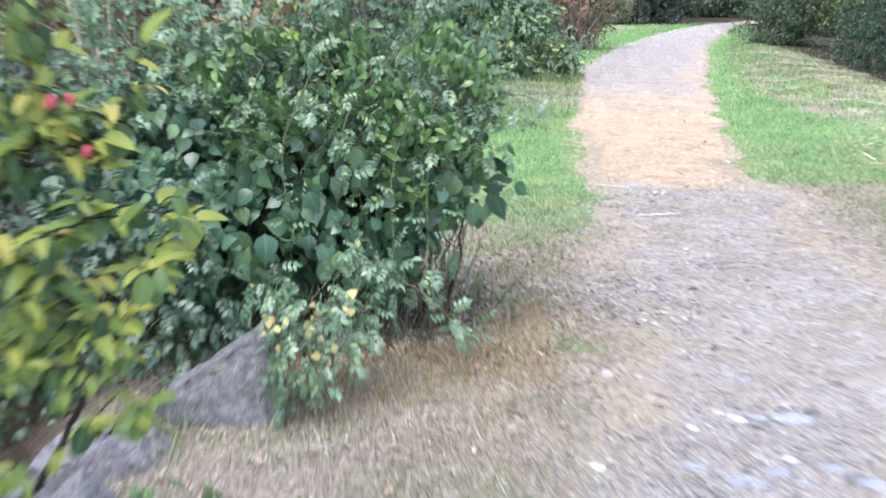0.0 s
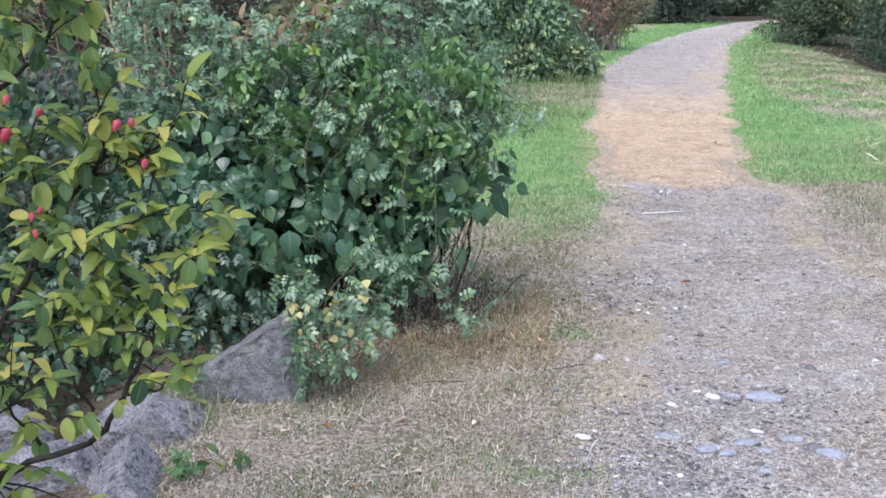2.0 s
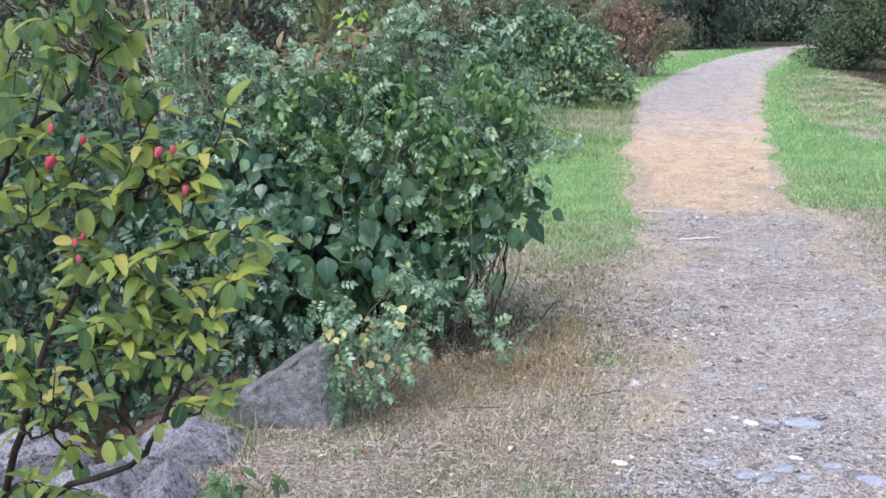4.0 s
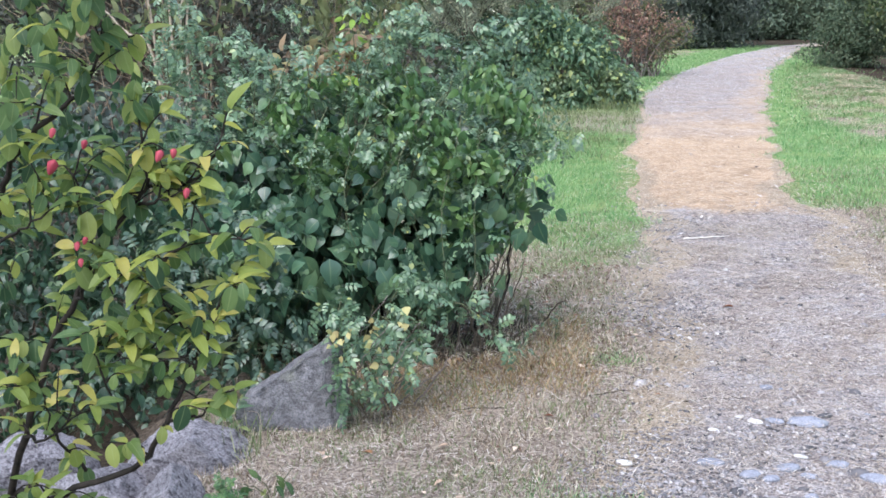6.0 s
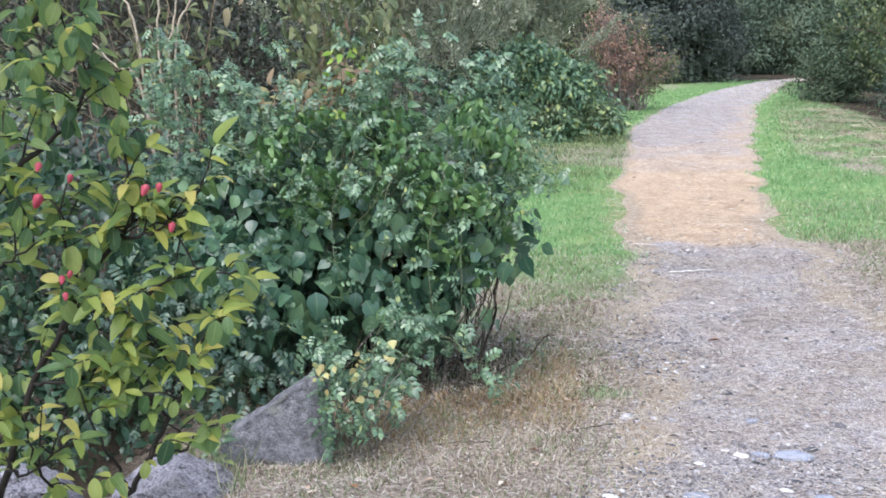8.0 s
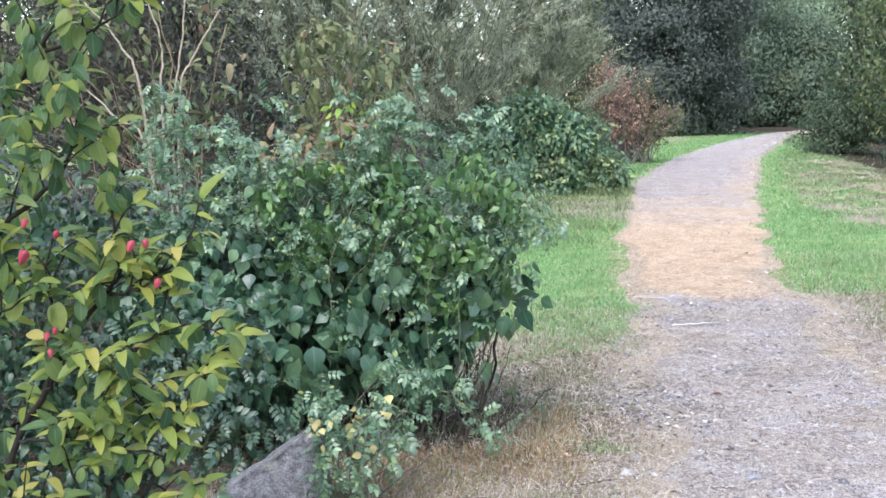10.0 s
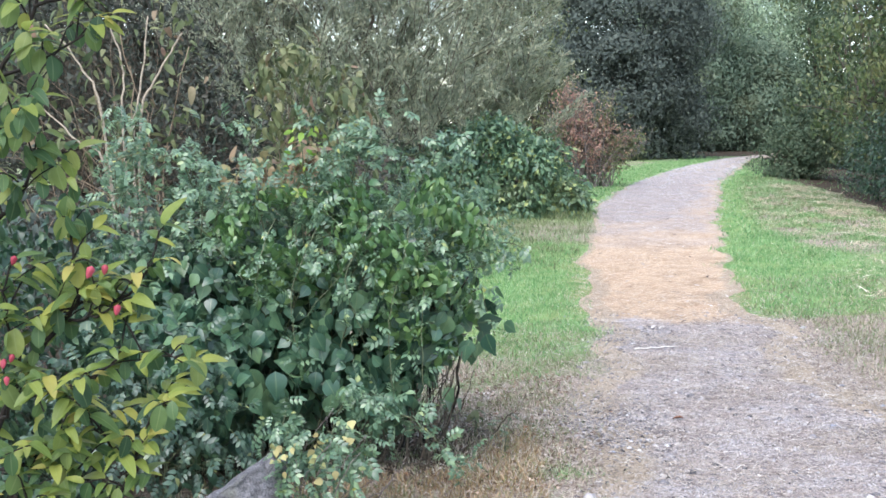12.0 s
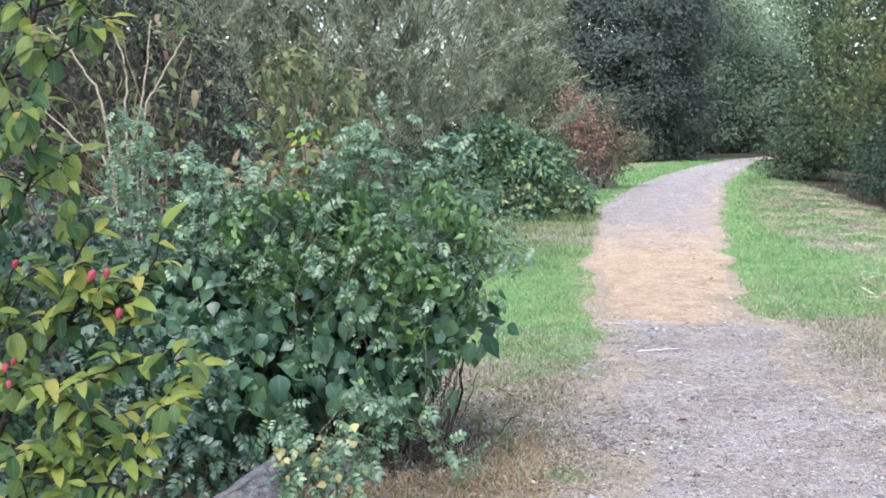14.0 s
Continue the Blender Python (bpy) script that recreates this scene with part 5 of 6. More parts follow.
def fountain(root, tips, canes, per, seed):
    """A bush of many arching bare canes, leafy towards their ends."""
    rng = np.random.default_rng(seed)
    root = np.array(root, float)
    root[2] = float(land(root[0], root[1])) - 0.03
    th = thing("red_bush", root, "twiggy bush of grey canes with thin red-brown leaves", "shrub")
    wood, p, d, spot = Pile(), [], [], []
    for k in range(canes):
        c = np.array(tips[k % len(tips)])
        b = c[:3] + np.clip(rng.normal(0, 0.55, 3), -1.3, 1.3) * c[3:6]
        a = root + (rng.normal(0, 0.28), rng.normal(0, 0.2), 0)
        line = bend([a, a + (b - a) * (0.4, 0.4, 0.62) + rng.normal(0, 0.05, 3), b], 7)
        if k < 40:
            v, t = tube(line, 0.016, 0.004, 5, rng, 0.01)
            part("cane", mesh_of("cane", v - root, t, MAT_CANE_GREY), th)
        else:
            wood.add(*tube(line, 0.010, 0.003, 4, rng, 0.01))
        for _ in range(4):
            i = rng.integers(len(line) // 3, len(line) - 1)
            e = line[i] + rng.normal(0, 0.16, 3) + (0, 0, 0.10)
            wood.add(*tube(bend([line[i], 0.5 * (line[i] + e) + (0, 0, 0.02), e], 3), 0.005, 0.002, 4))
            p.append(e + rng.normal(0, 0.05, (per // 3, 3)))
            spot.append(np.full(per // 3, c[6]))
        f = rng.uniform(0.45, 1, per) ** 0.7
        i = np.minimum((f * (len(line) - 1)).astype(int), len(line) - 2)
        p.append(line[i] + rng.normal(0, 0.06, (per, 3)))
        spot.append(np.full(per, c[6]))
    p, spot = np.concatenate(p), np.concatenate(spot)
    d = unit(rng.normal(0, 1, p.shape) + (0, -0.3, 0.1))
    part("branchwork", wood.mesh("branchwork", MAT_CANE_GREY, root), th, kind="stuff")
    q, m, s = leaves_at(rng, LEAF_FAR, p, d, 0.062)
    for name, mat, mask, label in (("crown", MAT_RED, spot < 0.5, ""), ("yellow_leaves", MAT_OLIVE, spot > 0.5, "yellow-olive leaves")):
        v, t, u = spread(LEAF_FAR, q[mask], m[mask], s[mask])
        part(name, mesh_of(name, v - root, t, mat, u), th, label, kind="stuff")


MAT_CANE_GREY = bark_material("grey_cane", (0.10, 0.085, 0.08), (0.27, 0.235, 0.22))
fountain((2.85, 25.6, 0), [(2.3, 25.6, 1.75, 0.45, 0.4, 0.42, 0), (2.8, 25.6, 1.45, 0.5, 0.4, 0.45, 0), (3.3, 25.5, 1.25, 0.5, 0.4, 0.45, 0), (3.75, 25.5, 1.0, 0.35, 0.35, 0.35, 0), (1.95, 25.8, 1.35, 0.3, 0.4, 0.5, 1), (2.5, 25.5, 2.15, 0.25, 0.3, 0.25, 0), (4.1, 25.5, 1.1, 0.2, 0.2, 0.3, 1), (3.4, 25.7, 1.95, 0.22, 0.25, 0.35, 1), (3.9, 25.5, 0.85, 0.25, 0.3, 0.35, 1), (2.9, 25.4, 0.85, 0.5, 0.3, 0.3, 0)], 150, 20, 35)
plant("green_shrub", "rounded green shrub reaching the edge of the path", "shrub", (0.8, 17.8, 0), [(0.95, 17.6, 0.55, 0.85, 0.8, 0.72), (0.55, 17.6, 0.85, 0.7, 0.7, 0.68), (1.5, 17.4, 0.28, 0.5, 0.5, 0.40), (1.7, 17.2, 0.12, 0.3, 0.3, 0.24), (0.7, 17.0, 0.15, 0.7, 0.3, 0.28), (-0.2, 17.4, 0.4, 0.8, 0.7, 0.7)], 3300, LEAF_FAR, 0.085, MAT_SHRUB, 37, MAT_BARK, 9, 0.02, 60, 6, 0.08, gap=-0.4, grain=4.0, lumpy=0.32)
tan_shrub = plant("olive_shrub", "open shrub with tan stems and olive leaves", "shrub", (-2.2, 7.6, 0), [(-2.3, 7.6, 1.75, 0.75, 0.5, 0.8), (-2.9, 7.8, 1.4, 0.8, 0.5, 0.8)], 200, LEAF_ARCH, 0.058, MAT_OLIVE, 38, MAT_BARK_TAN, 5, 0.010, 26, 4, 0.08, shell=0.8, droop=0.2, lift=0.9)
plant("olive_shrub", "shrub with drooping yellow-olive leaves behind the roses", "shrub", (-1.1, 7.8, 0), [(-1.12, 7.8, 1.62, 0.24, 0.3, 0.34), (-0.85, 7.8, 1.50, 0.25, 0.3, 0.34), (-0.95, 7.9, 1.2, 0.4, 0.35, 0.4)], 250, LEAF_ARCH, 0.058, MAT_OLIVE, 39, MAT_BARK_TAN, 7, 0.008, 30, 5, 0.06, shell=0.8, droop=0.35, lift=0.9)
for line in (((-2.0, 7.3, -0.4), (-2.02, 7.2, 1.19), (-1.97, 7.2, 1.59), (-1.91, 7.2, 2.05)), ((-2.0, 7.3, -0.4), (-2.08, 7.2, 1.3), (-2.07, 7.2, 1.7), (-2.15, 7.2, 2.0)), ((-2.0, 7.3, -0.4), (-2.19, 7.2, 1.07), (-2.37, 7.2, 1.28), (-2.60, 7.2, 1.50)),
             ((-2.1, 7.3, -0.4), (-2.2, 7.2, 1.35), (-2.34, 7.2, 1.75), (-2.55, 7.2, 2.0)), ((-2.0, 7.3, -0.4), (-1.98, 7.2, 1.3), (-1.85, 7.2, 1.7), (-1.70, 7.2, 1.95))):
    v, t = tube(bend(line, 8), 0.0105, 0.005, 6, np.random.default_rng(8), 0.003)
    part("stem", mesh_of("stem", v - np.array(tan_shrub.location), t, MAT_TAN_STEM), tan_shrub, "bare tan stem")
plant("browned_shoots", "curled brown-olive leaves on shoots behind the roses", "shrub", (-0.95, 5.5, 0), [(-0.93, 5.4, 1.14, 0.13, 0.08, 0.12), (-0.70, 5.5, 1.18, 0.10, 0.08, 0.12)], 46, LEAF_ARCH, 0.062, MAT_BROWNED, 46, MAT_BARK_TAN, 5, 0.005, 14, 3, 0.035, shell=0.8, droop=0.3, lift=0.9, gap=-1.0)
# shade behind the spindle is carried by the darkened leaf colour
plant("undergrowth", "dark leafy undergrowth on the bank behind the spindle", "shrub", (-1.6, 4.6, 0), [(-1.45, 4.55, 0.10, 0.5, 0.4, 0.55), (-1.95, 4.3, 0.05, 0.5, 0.4, 0.6), (-1.15, 4.25, 0.08, 0.28, 0.24, 0.36), (-2.3, 4.9, 0.4, 0.6, 0.4, 0.7), (-1.7, 4.6, 0.6, 0.5, 0.4, 0.5), (-1.55, 4.0, -0.15, 0.35, 0.3, 0.4)], 4200, LEAF, 0.042, MAT_SHADE_TONE, 40, MAT_BARK, 8, 0.008, 60, 2, 0.05, shell=0.6)
plant("bramble", "low grey-green bramble leaves between rock and spindle", "shrub", (-1.1, 4.1, 0), [(-0.95, 4.05, 0.22, 0.28, 0.18, 0.28), (-1.25, 4.05, 0.25, 0.3, 0.2, 0.32), (-1.1, 4.15, 0.5, 0.3, 0.18, 0.2)], 420, LEAF_PINNATE, 0.08, MAT_TEAL, 43, MAT_CANE, 7, 0.004, 20, 1, 0.05, shell=0.5)
plant("thicket", "shady thicket of mixed leaves down the bank", "shrub", (-2.9, 6.2, 0), [(-2.9, 6.2, 0.35, 0.9, 0.5, 0.9), (-2.0, 6.4, 0.2, 0.7, 0.5, 0.8)], 900, LEAF, 0.05, MAT_DARK, 41, MAT_BARK, 8, 0.012, 120, 4, 0.08, shell=0.6)


# ---- the big bush beside the path, with a rose grown through it ----
def big_bush():
    rng = np.random.default_rng(51)
    root = np.array((-0.5, 5.05, -0.02))
    th = thing("dogwood_bush", root, "dense bush of broad dark green leaves beside the path", "bush")
    blobs = [(-0.57, 5.05, 0.57, 0.64, 0.52, 0.52), (-0.22, 4.98, 0.58, 0.27, 0.40, 0.42), (-1.13, 5.05, 0.52, 0.5, 0.5, 0.5), (-0.95, 4.62, 0.38, 0.34, 0.26, 0.3)]
    stems(rng, th, root, [root + (x, rng.uniform(-0.15, 0.15), 0) for x in np.linspace(-0.6, 0.45, 12)],
          [(x + rng.normal(0, 0.1), 5.0 + rng.normal(0, 0.15), rng.uniform(0.6, 1.0)) for x in np.linspace(-1.2, 0.05, 12)], 0.007, 0.003, MAT_BARK_DARK)
    p, d = inside(rng, blobs, 6600, 0.42, (0, -1, 0.5), 0.6, -0.42, 4.6, 0.30)
    keep = p[:, 2] > 0.10 + 0.12 * rng.uniform(0, 1, len(p)) + 0.38 * smooth((p[:, 0] + 0.32) / 0.35)
    keep &= rng.uniform(0, 1, len(p)) > 0.45 * smooth((p[:, 2] - 0.55) / 0.35)
    p, d = p[keep], d[keep]
    # leaves inside the bush, with shade put into a darker leaf colour
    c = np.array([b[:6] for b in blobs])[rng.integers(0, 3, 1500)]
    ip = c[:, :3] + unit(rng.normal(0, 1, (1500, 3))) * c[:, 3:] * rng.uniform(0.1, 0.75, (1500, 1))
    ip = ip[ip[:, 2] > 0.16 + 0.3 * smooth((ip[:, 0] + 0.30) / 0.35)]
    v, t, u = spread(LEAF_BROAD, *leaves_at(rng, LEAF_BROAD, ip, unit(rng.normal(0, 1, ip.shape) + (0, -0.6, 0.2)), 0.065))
    part("inner_foliage", mesh_of("inner_foliage", v - root, t, MAT_SHADE_TONE, u), th, "inner leaves of the bush, coloured dark for shade", kind="stuff")
    # bare twigs at the open foot of the bush
    feet = [(rng.uniform(-0.5, -0.06), rng.uniform(4.75, 5.0), 0.0) for _ in range(36)]
    stems(rng, th, root, feet, [(a[0] + rng.normal(0.08, 0.10), a[1] + rng.normal(-0.08, 0.08), rng.uniform(0.25, 0.6)) for a in feet], 0.004, 0.0016, MAT_BARK, "deadwood", 0.05, False)
    # loose sprays of larger leaves hanging out over the grass
    sprays = [(-0.05, 4.85, 0.80), (0.10, 4.80, 0.74), (0.04, 4.80, 0.55), (0.11, 4.78, 0.62), (-0.02, 4.75, 0.36), (0.06, 4.78, 0.46)]
    stems(rng, th, root, [(-0.25, 4.95, 0.45)] * 6, sprays, 0.004, 0.002, MAT_BARK, "twig")
    hang = np.concatenate([np.array(c) + np.clip(rng.normal(0, 0.05, (7 if c[2] > 0.5 else 3, 3)), -0.08, 0.08) for c in sprays])
    p, d = np.concatenate([p, hang]), np.concatenate([d, unit(rng.normal(0, 0.5, hang.shape) + (0.5, -0.8, 0.2))])
    q, m, s = leaves_at(rng, LEAF_BROAD, p, d, 0.066, droop=1.0, mess=0.60, vary=0.28, tiled=True)
    s *= 1 - 0.30 * smooth((p[:, 2] - 0.6) / 0.35)
    s[-len(hang):] *= 1.12
    front = np.argsort(p[:, 1] - 0.15 * p[:, 0])[:300]
    rest = np.setdiff1d(np.arange(len(p)), front)
    single_leaves("leaf", LEAF_BROAD, MAT_DOG, th, q[front], m[front], s[front], root)
    v, t, u = spread(LEAF_BROAD, q[rest], m[rest], s[rest])
    part("foliage", mesh_of("foliage", v - root, t, MAT_DOG, u), th, kind="stuff")
    p, d = inside(rng, [(-0.25, 4.82, 0.88, 0.40, 0.38, 0.36), (-0.75, 4.8, 0.92, 0.25, 0.3, 0.26), (-0.1, 4.75, 0.75, 0.25, 0.25, 0.3)], 3600, 0.35, (0, -1, 0.5), 0.6, 0.05, 4.0)
    v, t, u = spread(LEAF, *leaves_at(rng, LEAF, p, d, 0.038, droop=0.8, mess=0.8, vary=0.3, tiled=True))
    part("light_foliage", mesh_of("light_foliage", v - root, t, MAT_LIGHT, u), th, "lighter mid-green leaves", kind="stuff")
    th.location.y -= 0.20


def rose_bush():
    rng = np.random.default_rng(52)
    root = np.array((-0.45, 4.85, 0.0))
    th = thing("wild_rose", root, "wild rose with grey-green leaflets arching over the bush", "bush")
    canes = []
    for k in range(13):
        a = root + (rng.normal(0, 0.3), rng.normal(0, 0.1), 0)
        top = np.array((rng.uniform(-1.35, 0.1), rng.uniform(4.6, 5.1), rng.uniform(0.95, 1.22)))
        end = top + (rng.normal(0, 0.22), rng.uniform(-0.28, -0.05), -rng.uniform(0.05, 0.5))
        canes.append([a, 0.45 * a + 0.55 * top + (0, -0.05, 0.1), top, end])
    for k in range(30):
        foot = np.array((rng.uniform(-1.45, 0.12), rng.uniform(4.7, 5.1), 0.95))
        tip = foot + (rng.normal(0, 0.10), rng.uniform(-0.15, 0.05), rng.uniform(0.12, 0.46))
        canes.append([foot, 0.5 * (foot + tip) + (0, 0, 0.03), tip, tip + (rng.normal(0, 0.07), -0.03, -0.03)])
    canes += [[root, (-0.55, 4.85, 0.8), (-0.62, 4.78, 1.3), (-0.58, 4.75, 1.42)], [root, (-0.45, 4.9, 0.9), (-0.38, 4.85, 1.35), (-0.20, 4.8, 1.52)],
              [root, (-0.1, 4.8, 0.6), (0.0, 4.75, 0.8), (0.2, 4.7, 0.86)], [root, (-1.0, 4.9, 0.8), (-1.3, 4.9, 1.15), (-1.42, 4.85, 1.08)],
              [(-0.2, 4.9, 0.6), (-0.09, 4.8, 0.82), (0.16, 4.8, 0.92), (0.27, 4.8, 0.90)], [(-0.3, 4.9, 0.8), (-0.24, 4.8, 1.04), (-0.09, 4.8, 1.24), (0.0, 4.78, 1.27)],
              [(-1.0, 4.9, 0.9), (-1.10, 4.8, 1.22), (-1.28, 4.7, 1.27), (-1.44, 4.68, 1.16)], [(-0.9, 4.9, 0.9), (-1.0, 4.8, 1.25), (-1.16, 4.7, 1.26), (-1.30, 4.66, 1.12)],
              [(-0.6, 4.9, 0.9), (-0.55, 4.75, 1.20), (-0.40, 4.7, 1.34), (-0.22, 4.7, 1.28)],
              [root, (-0.3, 4.5, 0.25), (-0.15, 4.3, 0.32), (0.05, 4.25, 0.10)], [root, (-0.25, 4.45, 0.3), (-0.1, 4.4, 0.25), (0.12, 4.45, 0.08)]]
    # strands that hang down over the face of the bush
    for x, top, low in ((-0.74, 1.02, 0.72), (-0.57, 1.0, 0.48), (-0.36, 1.02, 0.62), (-0.22, 0.98, 0.34), (-0.15, 0.9, 0.30)):
        canes.append([(x, 4.95, top - 0.05), (x + 0.03, 4.62, top), (x + rng.normal(0, 0.03), 4.45, 0.5 * (top + low)), (x + rng.normal(0.02, 0.05), 4.40, low)])
    p, d = [], []
    for c in canes:
        line = bend(c, 9)
        v, t = tube(line, 0.0030, 0.0014, 5, rng, 0.003)
        part("cane", mesh_of("cane", v - root, t, MAT_CANE), th)
        for f in np.linspace(0.45, 1, 22):
            i = min(int(f * (len(line) - 1)), len(line) - 2)
            p.append(line[i] + rng.normal(0, 0.03, 3))
            d.append(unit(line[i + 1] - line[i]) * 0.4 + rng.normal(0, 0.7, 3) + (0, -0.3, 0.1))
    blobs = [(-0.58, 5.0, 0.62, 0.72, 0.58, 0.54), (-0.18, 4.93, 0.6, 0.30, 0.48, 0.46), (-1.12, 5.0, 0.58, 0.5, 0.5, 0.54)]
    sp, sd = inside(rng, blobs, 3600, 0.25, (0, -1, 0.6), 0.7, -0.2, 4.0, 0.28)
    ribbon = wave(sp[:, 0] * 2.2, sp[:, 2] * 0.7, 2.4, 2.5)
    thin = (sp[:, 0] < -0.45) | (rng.uniform(0, 1, len(sp)) < 0.45)
    ok = (sp[:, 2] > 0.82 + 0.18 * ribbon) | ((ribbon > 0.40) & (sp[:, 2] > 0.3))
    ok &= thin & ((sp[:, 2] > 0.75) | (sp[:, 0] > -0.4) | (rng.uniform(0, 1, len(sp)) < 0.35))
    up = rng.uniform(0, 1, len(sp)) ** 3 * (sp[:, 2] > 0.95)
    sp[:, 2] += 0.16 * up
    p, d = np.concatenate([np.array(p), sp[ok]]), unit(np.concatenate([np.array(d), sd[ok] + (0, 0, 0.2)]))
    v, t, u = spread(LEAF_PINNATE, *leaves_at(rng, LEAF_PINNATE, p, d, 0.064, droop=0.3, lift=0.8, mess=0.6, vary=0.3))
    part("foliage", mesh_of("foliage", v - root, t, MAT_ROSE, u), th, kind="stuff")
    p = np.array([(-0.60 + 0.05 * rng.normal(), 4.76, 1.12 + 0.30 * rng.uniform()) for _ in range(22)])
    v, t, u = spread(LEAF, *leaves_at(rng, LEAF, p, unit(rng.normal(0, 1, p.shape)), 0.036, droop=0.2))
    part("young_leaves", mesh_of("young_leaves", v - root, t, MAT_FRESH, u), th, "bright yellow-green young leaves", kind="stuff")
    th.location.y -= 0.20


def rose_sprig():
    rng = np.random.default_rng(53)
    root = np.array((-0.40, 4.25, 0.0))
    th = thing("rose_sprig", root, "low rose sprig with grey-green and yellow leaves by the rock", "bush")
    canes = [[root, (-0.44, 4.05, 0.30), (-0.44, 3.92, 0.24), (-0.45, 3.86, 0.08)], [root, (-0.42, 4.0, 0.34), (-0.42, 3.9, 0.25), (-0.40, 3.84, 0.02)],
             [root, (-0.36, 4.05, 0.30), (-0.33, 3.95, 0.22), (-0.30, 3.88, 0.12)], [root, (-0.46, 4.1, 0.38), (-0.48, 4.0, 0.38), (-0.50, 3.95, 0.31)],
             [root, (-0.34, 4.1, 0.32), (-0.28, 4.02, 0.26), (-0.24, 3.98, 0.16)], [root, (-0.32, 4.2, 0.30), (-0.25, 4.15, 0.32), (-0.17, 4.12, 0.25)],
             [root, (-0.3, 4.2, 0.4), (-0.2, 4.15, 0.45), (-0.12, 4.1, 0.40)]]
    p, d = [], []
    for c in canes:
        line = bend(c, 9)
        v, t = tube(line, 0.0035, 0.0014, 5, rng, 0.006)
        part("cane", mesh_of("cane", v - root, t, MAT_CANE), th)
        for f in np.linspace(0.35, 1, 34):
            i = min(int(f * (len(line) - 1)), len(line) - 2)
            p.append(line[i] + rng.normal(0, 0.028, 3) + (0.0, -0.04, 0))
            d.append(unit(line[i + 1] - line[i]) * 0.4 + rng.normal(0, 0.6, 3) + (0, -0.4, 0))
    p, d = np.array(p), unit(np.array(d))
    q, m, s = leaves_at(rng, LEAF_PINNATE, p, d, 0.074, droop=0.4, lift=0.7, mess=0.5, vary=0.28)
    single_leaves("leaf", LEAF_PINNATE, MAT_ROSE, th, q, m, s, root)
    yp = np.array([(-0.57, 3.9, 0.27), (-0.56, 3.91, 0.31), (-0.545, 3.9, 0.29), (-0.43, 3.9, 0.28), (-0.41, 3.91, 0.30), (-0.40, 3.9, 0.26), (-0.34, 3.95, 0.34), (-0.5, 3.92, 0.33)])
    yp = np.concatenate([yp, yp + rng.normal(0, 0.015, yp.shape), yp + rng.normal(0, 0.03, yp.shape)]) + (0.08, -0.03, 0.02)
    # dead stems, bare and grey, tangled through it
    feet = [(-0.36 + rng.normal(0, 0.07), 4.1 + rng.normal(0, 0.08), 0.0) for _ in range(22)]
    stems(rng, th, root, feet, [(a[0] + rng.normal(0.05, 0.13), a[1] - rng.uniform(0.05, 0.25), rng.uniform(0.12, 0.42)) for a in feet], 0.0030, 0.0012, MAT_CANE_GREY, "deadwood", 0.1, False)
    q, m, s = leaves_at(rng, LEAF_BROAD, yp, unit(np.tile((0, -1.0, 0.2), (len(yp), 1))), 0.027, droop=0.5, mess=0.7)
    single_leaves("yellow_leaf", LEAF_BROAD, MAT_YELLOW, th, q, m, s, root)
    th.location += Vector((-0.115, -0.18, 0.0))


# ---- the spindle bush close by ----
REACH_Z = np.array([0.45, 0.53, 0.59, 0.66, 0.74, 0.79, 0.875, 0.96, 1.07, 1.20, 1.28, 1.36, 1.45, 1.62, 1.8])
REACH_X = np.array([-0.57, -0.55, -0.53, -0.50, -0.47, -0.49, -0.45, -0.40, -0.47, -0.46, -0.58, -0.63, -0.60, -0.44, -0.38])


